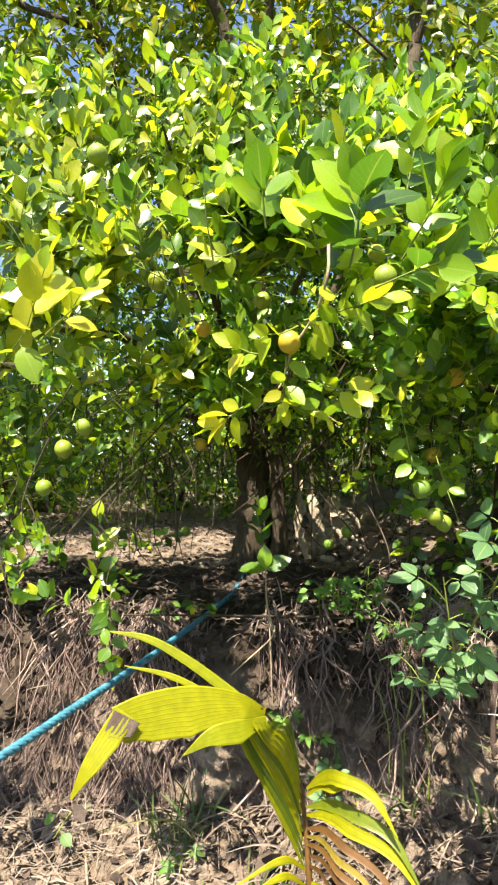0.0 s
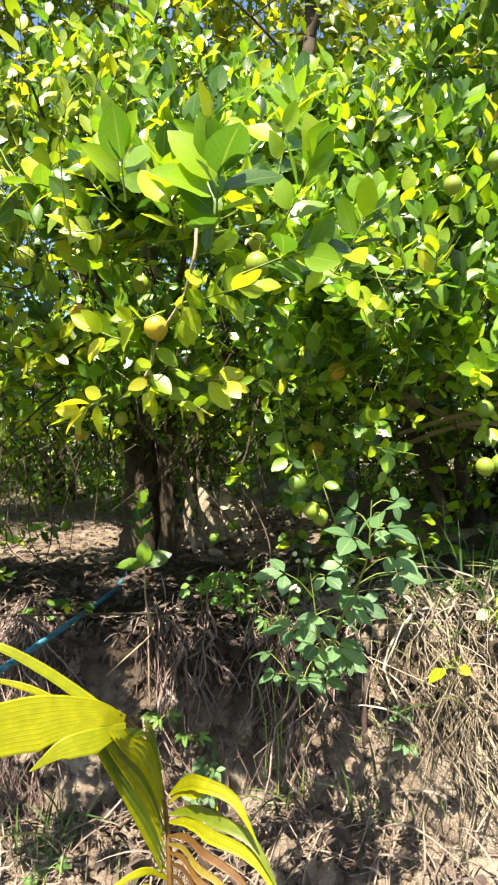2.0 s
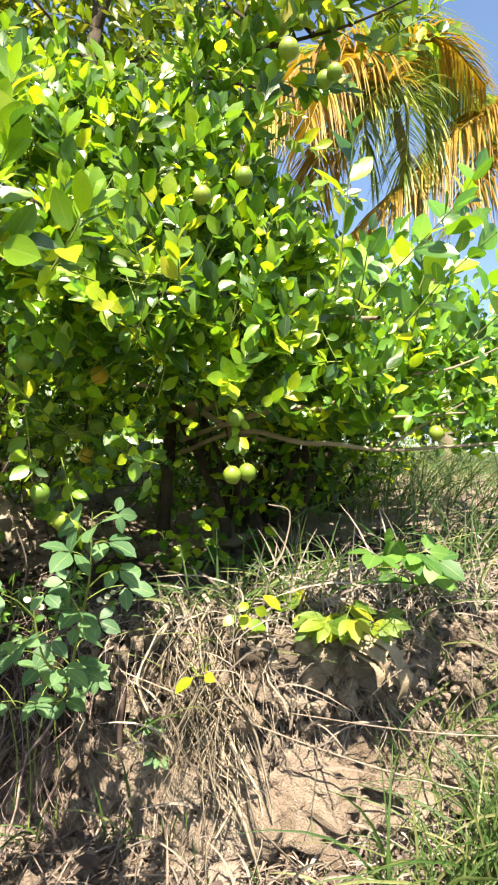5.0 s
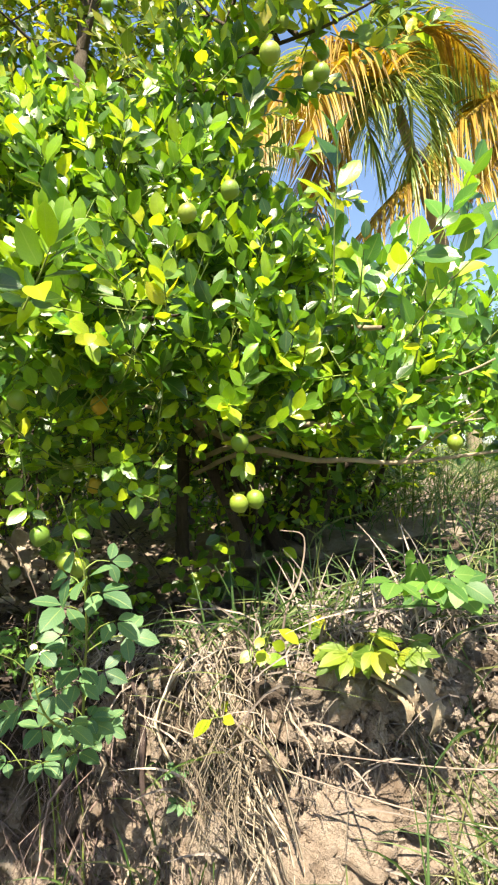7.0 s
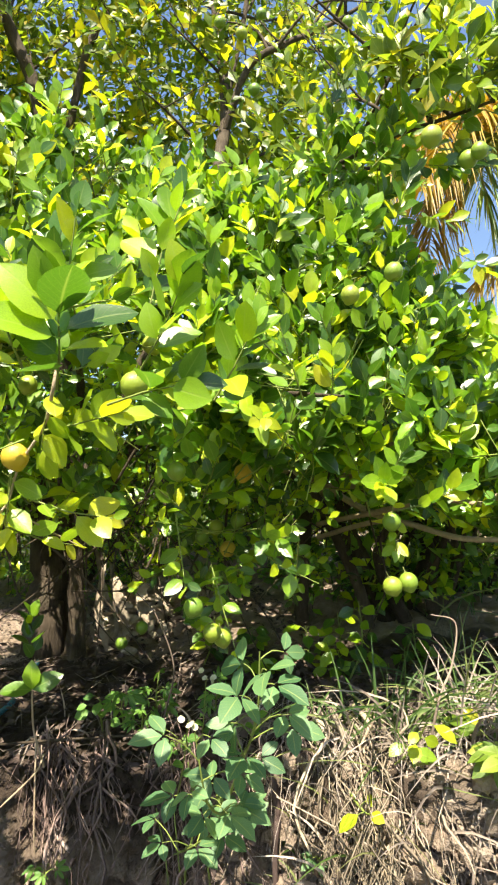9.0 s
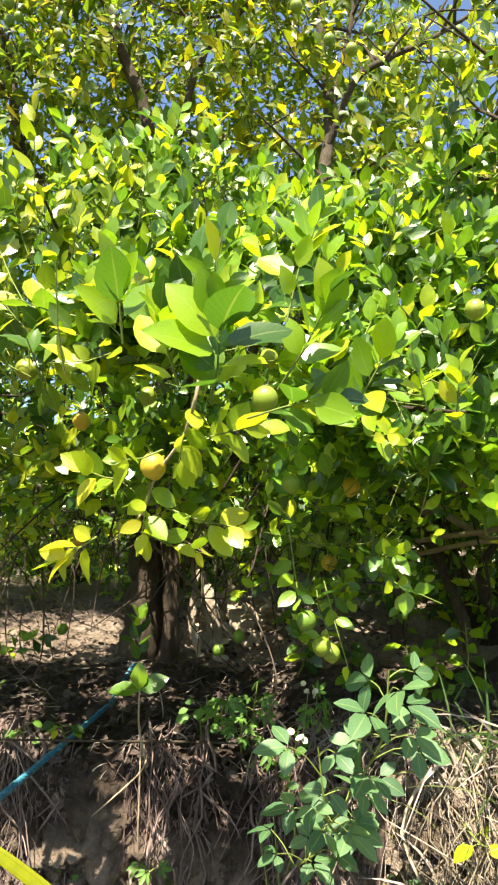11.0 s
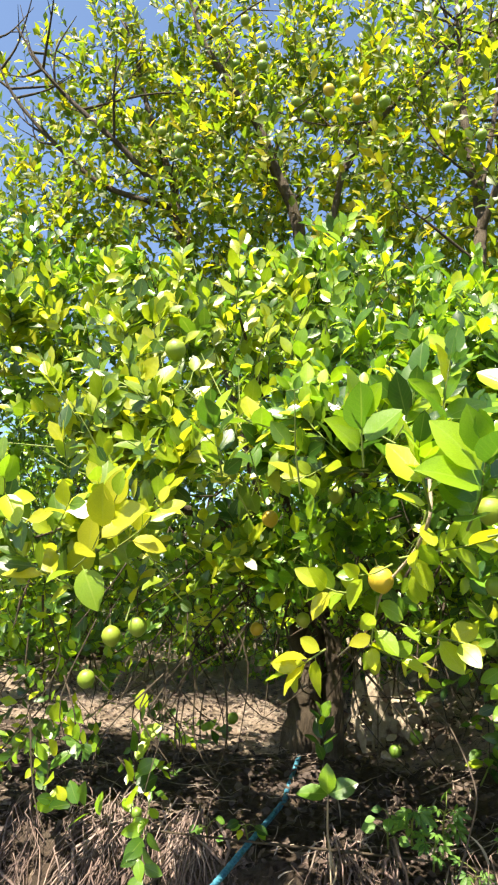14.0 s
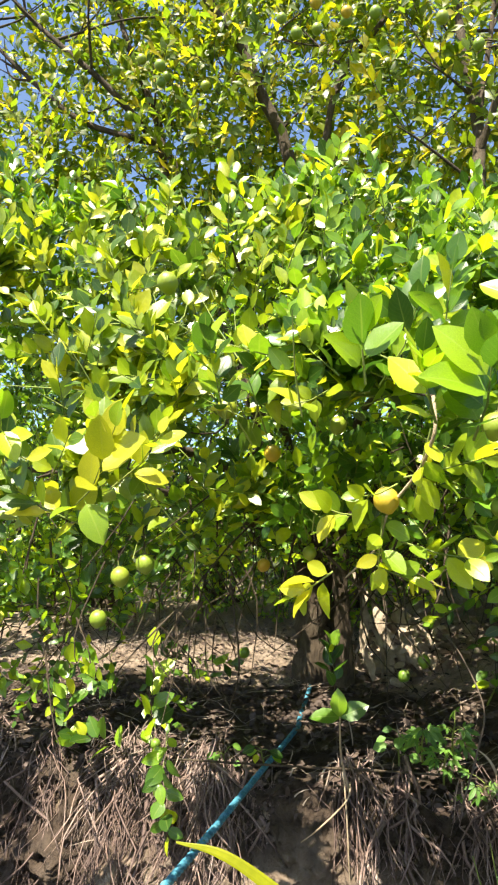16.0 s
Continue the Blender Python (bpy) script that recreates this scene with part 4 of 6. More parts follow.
def side_tree():
    tree = thing("lime_tree", (1.05, 2.6, 1.05), "low lime tree with pale bare lower branches over grass", "tree", "lime trees")
    limb(tree, [(1.05, 2.62, 0.95), (1.0, 2.55, 1.3), (1.02, 2.5, 1.75)], (0.04, 0.026, 0.022), BARK, "trunk", seed=40)
    limb(tree, [(1.25, 2.5, 0.95), (1.18, 2.35, 1.3), (1.0, 2.4, 1.72), (0.9, 2.4, 1.8)], (0.03, 0.022, 0.02, 0.012), BARK, "trunk", seed=41)
    for k, (p, r) in enumerate([
            ([(0.85, 2.45, 1.82), (0.94, 2.36, 1.775), (1.06, 2.2, 1.68), (1.14, 2.15, 1.62), (1.3, 2.2, 1.6)], (0.01, 0.013, 0.013, 0.008)),
            ([(1.02, 2.4, 1.6), (1.02, 1.9, 1.66), (1.085, 1.6, 1.677), (1.148, 1.5, 1.673), (1.25, 1.45, 1.74), (1.45, 1.35, 1.79), (1.6, 1.3, 1.85)], (0.011, 0.009, 0.006, 0.002)),
            ([(1.148, 1.5, 1.673), (1.3, 1.42, 1.66), (1.5, 1.35, 1.66)], (0.006, 0.005, 0.002)),
            ([(1.02, 2.4, 1.55), (1.03, 1.9, 1.6), (1.109, 1.6, 1.585), (1.219, 1.52, 1.566), (1.34, 1.45, 1.545), (1.65, 1.35, 1.565), (1.85, 1.3, 1.6)], (0.010, 0.009, 0.006, 0.002)),
            ([(1.3, 1.46, 1.55), (1.36, 1.4, 1.62), (1.45, 1.3, 1.68)], (0.005, 0.002)),
            ([(1.02, 2.45, 1.7), (1.3, 1.9, 1.95), (1.1, 1.2, 1.85)], (0.018, 0.012, 0.005)),
            ([(1.05, 2.45, 1.7), (1.7, 2.3, 1.95), (2.3, 2.2, 2.0)], (0.02, 0.014, 0.006)),
    ]):
        bent = np.array(p, float)
        bent[1:-1] += np.random.default_rng(90 + k).normal(size=(len(p) - 2, 3)) * (0.018, 0.02, 0.014)
        limb(tree, bent, np.array(r) * 0.92, PALE_BARK, seed=50 + k)
    fo = Foliage(17, LEAF_COOL)
    hub = (1.1, 2.4, 1.6)
    fo.dome((1.15, 2.65), 1.5, 860, ((0, 2.5), (0.6, 2.36), (1.0, 2.12), (1.3, 1.9), (1.5, 1.8)), ((0, 1.66), (1.0, 1.74), (1.5, 1.76)), 1.36, 1.17, (0.052, 0.066))
    fo.cloud((2.1, 2.3, 1.95), (0.9, 0.9, 0.45), 170, 0.052, floor=1.7, out=hub)
    fo.cloud((1.3, 3.4, 1.9), (1.2, 0.6, 0.6), 130, 0.05, floor=1.3, out=hub)
    # low sprays added to block light, so the hollow behind stays dark
    fo.cloud((1.45, 2.75, 1.45), (0.6, 0.3, 0.35), 90, 0.05, floor=1.15, flat=0.0)
    for base, d, ln, n, size in [((0.86, 1.0, 1.82), (-0.1, -0.3, 0.95), 0.24, 9, 0.082), ((0.92, 1.02, 1.79), (0.1, -0.6, 0.6), 0.2, 12, 0.07), ((1.02, 1.02, 1.78), (0.2, -0.6, 0.7), 0.22, 12, 0.072),
                                 ((1.2, 1.05, 1.76), (0.3, -0.7, 0.5), 0.22, 12, 0.07), ((1.1, 1.1, 1.75), (0.2, -0.3, 0.9), 0.24, 12, 0.066), ((0.98, 1.1, 1.82), (0.1, -0.3, 0.9), 0.2, 11, 0.064),
                                 ((1.18, 1.08, 1.76), (0.2, -0.5, 0.6), 0.2, 12, 0.07), ((1.05, 1.0, 1.86), (0.2, -0.2, 0.9), 0.2, 10, 0.072), ((0.95, 1.08, 1.8), (-0.2, -0.6, 0.5), 0.16, 10, 0.066), ((1.2, 1.1, 1.85), (0.1, -0.3, 0.9), 0.22, 12, 0.068)]:
        fo.spray(base, d, ln, n, size, mode="near")
    for _ in range(60):
        x = fo.rng.uniform(1.15, 1.9)
        fo.spray((x, 1.42 + abs(fo.rng.normal()) * 0.12, fo.rng.uniform(1.56, 1.82)), (fo.rng.normal() * 0.6, -0.4, fo.rng.uniform(-0.3, 0.7)), 0.12, 9, fo.rng.uniform(0.048, 0.062))
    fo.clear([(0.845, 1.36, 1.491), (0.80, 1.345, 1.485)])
    fo.build(tree)
    for x, y, z, s in [(0.845, 1.36, 1.491, 0.041), (0.80, 1.345, 1.485, 0.041), (0.83, 1.4, 1.62, 0.042), (1.0, 1.4, 1.7, 0.04), (1.4, 1.35, 1.6, 0.04)]:
        lime(tree, (x, y, z), s)


side_tree()

# ---- bank: hanging roots, straw, dead leaves ----


def face_y(x, z):
    u = np.clip((z - foot_z(x)) / (lip_z(x) - foot_z(x)), 0, 1)
    return lip_y(x) - 0.17 * (1 - u ** 1.35)


def strand(h, pts, radii, sides=3):
    v, q = tube(pts, radii, sides)
    h.add(v, q)


def root_fringe():
    rng = np.random.default_rng(31)
    # shaded and sunlit strands get separate root colours
    shade, sunny = Heap(), Heap()
    bands = ((-1.6, 1.9, 160, 0.14), (-1.2, -0.66, 260, 0.3), (-0.66, -0.3, 1000, 0.52), (0.66, 1.6, 300, 0.22), (0.55, 0.82, 130, 0.32), (-0.28, 0.55, 260, 0.32))
    for a, b, count, reach in bands:
        tufts = rng.uniform(a, b, max(6, count // 60))
        for _ in range(count):
            x = tufts[rng.integers(0, len(tufts))] + rng.normal() * (0.03 if a > 0.5 else 0.016)
            zl = lip_z(x)
            z0 = zl + rng.normal() * 0.045 + 0.01
            if rng.uniform() < 0.3:
                z0 -= rng.uniform(0, 0.3)
            length = reach * rng.uniform(0.25, 1.25)
            off, lean = abs(rng.normal()) * 0.05, rng.normal() * (0.13 if x < -0.2 else 0.14)
            pts = [(x, lip_y(x) + 0.03, z0)]
            for s in (0.15, 0.4, 0.7, 1.0):
                z = z0 - s * length
                pts.append((x + lean * s * length * 2 + rng.normal() * (0.026 if x > 0.5 else 0.022) * length / 0.2, face_y(x, z) - 0.012 - off * (0.5 + s) + rng.normal() * 0.008, max(z, foot_z(x) - 0.03)))
            r = 0.0007 + 0.0026 * rng.uniform() ** 2 + (0.004 if rng.uniform() < 0.06 else 0)
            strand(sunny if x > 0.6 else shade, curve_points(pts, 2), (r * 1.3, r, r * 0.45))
    for _ in range(2600):
        x = rng.uniform(-1.5, 1.7)
        if x > 0.6 and rng.uniform() < 0.72:
            continue
        z = rng.uniform(float(foot_z(x)) - 0.02, float(lip_z(x)) + 0.02)
        a, ln = rng.normal() * 1.1 - math.pi / 2, rng.uniform(0.03, 0.14)
        pts = []
        for s in (0, 0.33, 0.66, 1.0):
            px, pz = x + math.cos(a) * ln * s + rng.normal() * 0.006, z + math.sin(a) * ln * s + rng.normal() * 0.006
            pts.append((px, float(face_y(px, pz)) - 0.008 - 0.02 * rng.uniform(), pz))
        r = rng.uniform(0.0005, 0.0016)
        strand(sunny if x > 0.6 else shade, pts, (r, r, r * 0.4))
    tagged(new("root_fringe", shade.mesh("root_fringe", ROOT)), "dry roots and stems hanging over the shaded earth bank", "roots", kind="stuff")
    tagged(new("dry_root_fringe", sunny.mesh("dry_root_fringe", SUNNY_ROOT)), "roots in a paler sunlit tone hanging over the earth bank", "roots", kind="stuff")


def ribbon(h, pts, width, face=None, rng=None):
    """A flat tapering blade along pts."""
    p = np.asarray(pts, float)
    t = unit(np.gradient(p, axis=0))
    side = unit(np.cross(t, np.asarray(face if face is not None else (0.1, -0.3, 1.0))))
    n = len(p)
    s = np.linspace(0, 1, n)
    w = (width * np.minimum(1, 0.55 + s * 2) * (1 - s ** 2.2 * 0.94))[:, None] * 0.5
    fold = unit(np.cross(side, t)) * w * 0.5
    v = np.stack((p - side * w + fold, p, p + side * w + fold), 1).reshape(-1, 3)
    q = np.array([(i * 3 + j, i * 3 + j + 1, i * 3 + j + 4, i * 3 + j + 3) for i in range(n - 1) for j in range(2)])
    h.add(v, q, np.tile((-1.0, 0.0, 1.0), n), np.repeat(s, 3))


def straw(name, label, boxes, seed, length=(0.06, 0.28), width=0.0035, material=STRAW):
    rng = np.random.default_rng(seed)
    h = Heap()
    for x0, x1, d0, d1, count, rise in boxes:
        for _ in range(count):
            x = rng.uniform(x0, x1)
            y = lip_y(x) + rng.uniform(d0, d1)
            ln, a = rng.uniform(*length), rng.uniform(0, 6.3)
            c = np.array((math.cos(a), math.sin(a)))
            pts = []
            up = rise * abs(rng.normal())
            bend = rng.normal(size=2) * 0.12
            for s in np.linspace(-0.5, 0.5, 5):
                px, py = np.array((x, y)) + c * s * ln + bend * s * s * ln * 2
                pts.append((px, py, float(ground_z(px, py)) + 0.012 + up * (0.25 - s * s) * 0.5 + rng.uniform(0, 0.02)))
            ribbon(h, pts, width * rng.uniform(0.5, 1.7), (rng.normal() * 0.4, -0.4, 1.0))
    ob = new(name, h.mesh(name, material))
    return tagged(ob, label, "straw", kind="stuff")


def litter(name, label, boxes, seed):
    rng = np.random.default_rng(seed)
    groups = []
    for x0, x1, d0, d1, count, size in boxes:
        x = rng.uniform(x0, x1, count)
        y = lip_y(x) + rng.uniform(d0, d1, count)
        z = ground_z(x, y) + rng.uniform(0.004, 0.03, count)
        a = rng.uniform(0, 6.3, count)
        d = np.stack((np.cos(a), np.sin(a), rng.normal(size=count) * 0.3), -1)
        nrm = UP + rng.normal(size=(count, 3)) * 0.5
        groups.append((np.stack((x, y, z), -1), d, nrm, size * rng.uniform(0.6, 1.3, count), rng.uniform(0.7, 1.3, count)))
    ob = new(name, leaves_mesh(name, groups, LITTER, "coarse", seed))
    return tagged(ob, label, "dead leaves", kind="stuff")


def blades(name, label, spots, seed, material):
    """Arching grass: spots of (x, y, spread, count, length)."""
    rng = np.random.default_rng(seed)
    h = Heap()
    for cx, cy, spread, count, ln in spots:
        for _ in range(count):
            x, y = cx + rng.normal() * spread, cy + rng.normal() * spread * 0.7
            z = float(ground_z(x, y))
            a, lean, L = rng.uniform(0, 6.3), rng.uniform(0.15, 1.25), ln * rng.uniform(0.3, 1.25)
            c = np.array((math.cos(a), math.sin(a) - 0.35, 0))
            pts = [np.array((x, y, z)) + c * lean * L * s ** 1.6 + UP * L * (s - 0.55 * lean * s * s) for s in np.linspace(0, 1, 7)]
            ribbon(h, pts, rng.uniform(0.0035, 0.0085), np.array((rng.normal() * 0.3, -0.8, 0.5)))
    ob = new(name, h.mesh(name, material))
    return tagged(ob, label, "grass", kind="stuff")


def face_litter():
    rng = np.random.default_rng(52)
    n = 2600
    x = rng.uniform(-1.4, 1.7, n)
    z = lip_z(x) - np.abs(rng.normal(size=n)) * 0.13
    y = face_y(x, z) - rng.uniform(0.0, 0.03, n)
    d = rng.normal(size=(n, 3)) * (1, 0.4, 1)
    nrm = np.array((0, -1, 0.7)) + rng.normal(size=(n, 3)) * 0.6
    ob = new("bank_litter", leaves_mesh("bank_litter", [(np.stack((x, y, z), -1), d, nrm, rng.uniform(0.02, 0.045, n), rng.uniform(0.5, 1.2, n))], LITTER, "coarse", 53))
    tagged(ob, "small dead leaves caught on the bank face", "dead leaves", kind="stuff")


def hanging_straw():
    """Bleached grass hanging down over the sunlit end of the bank."""
    rng = np.random.default_rng(57)
    h = Heap()
    for _ in range(380):
        x = 0.62 + 1.1 * rng.uniform() ** 0.9
        z0 = float(lip_z(x)) + rng.uniform(-0.06, 0.06)
        ln, lean, off = rng.uniform(0.04, 0.17), rng.normal() * 0.7, rng.uniform(0.01, 0.09)
        pts = []
        for s in np.linspace(0, 1, 6):
            z = max(z0 + 0.03 * math.sin(s * 3.1) - s * s * ln, float(foot_z(x)) - 0.02)
            pts.append((x + lean * ln * s + rng.normal() * 0.006, float(face_y(x, z)) - off * (0.3 + s), z))
        ribbon(h, pts, rng.uniform(0.0015, 0.005), (rng.normal() * 0.5, -1.0, 0.4))
    tagged(new("hanging_straw", h.mesh("hanging_straw", PALE_STRAW)), "bleached grass hanging over the sunlit bank", "straw", kind="stuff")


root_fringe()
face_litter()
hanging_straw()
straw("straw", "pale dry straw and stalks lying on the bank foot", ((-1.6, 1.9, -0.75, -0.12, 1500, 0.12), (0.55, 1.9, -0.16, 0.35, 350, 0.1), (-1.5, 0.6, -0.05, 0.8, 260, 0.04)), 33)
straw("sod_straw", "short bleached straw on the sod of the bank top", ((0.52, 1.9, -0.17, 0.3, 1300, 0.1),), 36, (0.025, 0.13), 0.0021, PALE_STRAW)
straw("terrace_straw", "thin dry grass trodden flat on the terrace", ((-1.5, 0.7, 0.75, 2.4, 2600, 0.015),), 34, (0.04, 0.2), 0.0022)
litter("leaf_litter", "brown and grey dead leaves on the terrace", ((-1.8, 1.8, -0.03, 0.7, 3000, 0.036), (-1.8, 1.0, 0.7, 2.0, 2000, 0.03), (-1.4, 1.8, -0.8, -0.14, 1000, 0.036), (0.6, 1.7, -0.08, 0.3, 700, 0.04), (-0.1, 0.8, -0.8, -0.22, 110, 0.075), (-0.9, -0.1, -0.8, -0.22, 60, 0.06)), 35)
blades("grass", "green and half-dry grass on the bank top", ((0.72, 1.62, 0.06, 40, 0.22), (0.86, 1.5, 0.08, 70, 0.24), (1.0, 1.5, 0.1, 90, 0.3), (1.2, 1.5, 0.1, 45, 0.24), (1.6, 1.4, 0.18, 120, 0.36), (2.15, 1.7, 0.25, 200, 0.4),
                                                              (2.3, 2.6, 0.4, 300, 0.4), (1.35, 1.12, 0.1, 70, 0.34), (1.6, 1.1, 0.15, 110, 0.36), (3.0, 3.2, 0.5, 300, 0.45), (2.4, 3.8, 0.5, 250, 0.45), (3.6, 4.4, 0.6, 300, 0.5)), 37, GRASS)
blades("bank_grass", "thin green grass on the bank foot", ((1.13, 0.98, 0.05, 60, 0.36), (1.22, 0.94, 0.07, 90, 0.42), (1.05, 0.95, 0.05, 26, 0.26), (0.9, 1.0, 0.05, 16, 0.2), (1.3, 1.2, 0.05, 40, 0.3), (-0.22, 1.8, 0.05, 34, 0.2), (1.0, 1.05, 0.07, 30, 0.16), (1.2, 0.98, 0.1, 60, 0.22), (1.4, 0.95, 0.12, 110, 0.3), (1.28, 1.05, 0.05, 26, 0.3), (0.62, 1.62, 0.04, 18, 0.22), (0.45, 1.78, 0.03, 16, 0.2), (0.02, 1.6, 0.05, 12, 0.12), (0.75, 1.2, 0.08, 14, 0.1)), 38, GRASS)
blades("pale_grass", "bleached dry grass hanging on the bank top", ((0.75, 1.5, 0.06, 50, 0.2), (0.95, 1.42, 0.09, 90, 0.24), (1.15, 1.4, 0.1, 100, 0.26), (1.4, 1.35, 0.12, 110, 0.28), (0.85, 1.3, 0.1, 70, 0.14), (1.05, 1.2, 0.12, 80, 0.14), (1.3, 1.15, 0.12, 80, 0.16), (-0.6, 2.2, 0.1, 50, 0.16), (0.2, 2.1, 0.2, 40, 0.12)), 39, PALE_STRAW)

# ---- weeds ----


def compound_leaf_mesh(name, material, angles, wide):
    h = Heap()
    for k, (a, s) in enumerate(angles):
        fv, fq, ac, al = leaf_form(MID, 0.18, 0.22, 0.1 * (k - 1), 0.75, 0.06)
        v = (fv * np.array((wide, 1, 1)) + ((0, 0.12, 0) if len(angles) > 1 else (0, 0, 0))) * s
        c, n = math.cos(a), math.sin(a)
        v = np.stack((v[:, 0] * c - v[:, 1] * n, v[:, 0] * n + v[:, 1] * c, v[:, 2]), -1)
        h.add(v, fq, ac, al)
    return h.mesh(name, material)


TRIFOLIATE = compound_leaf_mesh("leaf", WEED, ((0.0, 1.1), (1.2, 0.9), (-1.2, 0.9)), 1.08)
PALMATE = compound_leaf_mesh("leaf", HERB, ((0.0, 1.25), (0.7, 1.0), (-0.7, 1.0), (1.4, 0.65), (-1.4, 0.65)), 0.62)
BROAD = compound_leaf_mesh("leaf", HERB, ((0.0, 1.15), (1.15, 0.95), (-1.15, 0.95)), 1.2)
LOBED = compound_leaf_mesh("leaf", YOUNG_HERB, ((0.0, 1.15), (0.62, 0.95), (-0.62, 0.95)), 0.85)
HEART = compound_leaf_mesh("leaf", HERB, ((0.0, 1.0),), 1.4)
OVAL = compound_leaf_mesh("leaf", LEAF, ((0.0, 1.0),), 1.15)
YOUNG = compound_leaf_mesh("leaf", LEAF_OLD, ((0.0, 1.0),), 1.25)


def set_leaf(me, at, d, nrm, size, parent, name="leaf"):
    x, y, z = axes(np.asarray(d, float)[None], np.asarray(nrm, float)[None])
    x, y, z = x[0], y[0], z[0]
    ob = new(name, me)
    ob.matrix_basis = Matrix([(x[r] * size, y[r] * size, z[r] * size, at[r]) for r in range(3)] + [(0, 0, 0, 1)])
    return hold(ob, parent)


def weed(label, line, me, count, size, seed, reach=0.06, group="", spread=0.9, material=GREEN_TWIG, thick=0.0035, start=0.25):
    """A weed: one stem, stalked leaves turned up to the light and towards the camera."""
    rng = np.random.default_rng(seed)
    p = curve_points(line, 8)
    ob = thing("weed", tuple(p[0]), label, "weed", group)
    put("stem", mesh_from("stem", *tube(p, (thick, thick * 0.7, thick * 0.35), 6), material), ob)
    h = Heap()
    for k in range(count):
        s = start + (1 - start) * (k + 0.5) / count
        i = min(int(s * (len(p) - 1)), len(p) - 1)
        a = k * 2.4 + rng.normal() * 0.4
        d = unit(np.array((math.cos(a), math.sin(a) * 0.7 - 0.45, 0.35 + rng.normal() * 0.25)) * spread + UP * 0.1)
        tip = p[i] + d * reach * rng.uniform(0.5, 1.25)
        v, q = tube(curve_points([p[i], 0.5 * (p[i] + tip) + UP * reach * 0.12, tip], 2), (thick * 0.4, thick * 0.25), 4)
        h.add(v, q)
        out = unit(d * (1, 1, 0.2) + np.array((0, -0.1, -0.35)) + rng.normal(size=3) * 0.2)
        set_leaf(me, tip, out, UP * 0.8 + np.array((-0.2, -0.75, 0)) + rng.normal(size=3) * 0.3, size * rng.uniform(0.7, 1.15), ob)
    put("stalk_spray", h.mesh("stalk_spray", material), ob, kind="stuff")
    return ob


weed("blue-green three-leaved weed climbing from the bank", [(0.50, 1.75, 0.93), (0.47, 1.5, 1.02), (0.45, 1.25, 1.2), (0.44, 1.1, 1.32), (0.435, 1.06, 1.43)], TRIFOLIATE, 17, 0.045, 61, 0.065)
weed("blue-green three-leaved weed climbing from the bank", [(0.50, 1.72, 0.95), (0.45, 1.4, 1.05), (0.38, 1.2, 1.16), (0.35, 1.15, 1.29)], TRIFOLIATE, 11, 0.045, 62, 0.065)
weed("trailing end of a blue-green weed on the bank", [(0.50, 1.74, 0.93), (0.46, 1.55, 0.95), (0.38, 1.35, 1.02), (0.33, 1.25, 1.06)], TRIFOLIATE, 7, 0.045, 63, 0.055)
weed("broad-leaved green climber on the bank top", [(1.32, 1.5, 1.15), (1.3, 1.3, 1.22), (1.15, 1.15, 1.28), (1.02, 1.1, 1.30)], BROAD, 11, 0.056, 64, 0.07)
weed("low green herb on the bank top", [(1.05, 1.42, 1.1), (1.04, 1.32, 1.13), (1.03, 1.2, 1.15)], LOBED, 13, 0.06, 65, 0.05)
weed("low green herb on the bank top", [(1.12, 1.4, 1.1), (1.1, 1.3, 1.12), (1.1, 1.22, 1.14)], LOBED, 11, 0.054, 66, 0.05)
weed("yellowing seedling on the bank top", [(0.84, 1.45, 1.08), (0.845, 1.36, 1.15), (0.843, 1.3, 1.22)], YOUNG, 6, 0.045, 67, 0.02)
weed("yellow-green sprout on the bank edge", [(0.75, 1.48, 1.02), (0.745, 1.4, 1.02), (0.744, 1.36, 1.03)], YOUNG, 3, 0.045, 68, 0.015)


def three_leaf_seedling():
    ob = thing("weed", (0.06, 2.02, 0.94), "lime seedling with three round leaves on a pale twig", "weed")
    put("stem", mesh_from("stem", *tube(curve_points([(0.06, 2.02, 0.94), (0.035, 1.97, 1.05), (0.03, 1.94, 1.13), (0.03, 1.93, 1.175)], 8), (0.004, 0.003, 0.002), 6), PALE_BARK), ob)
    for d, n, s in (((-0.95, -0.2, 0.15), (-0.1, -0.6, 0.8), 0.085), ((-0.1, -0.15, 1.0), (-0.2, -1.0, 0.3), 0.075), ((0.85, -0.2, 0.5), (0.0, -0.8, 0.6), 0.085)):
        set_leaf(OVAL, (0.03, 1.93, 1.173), d, n, s, ob)


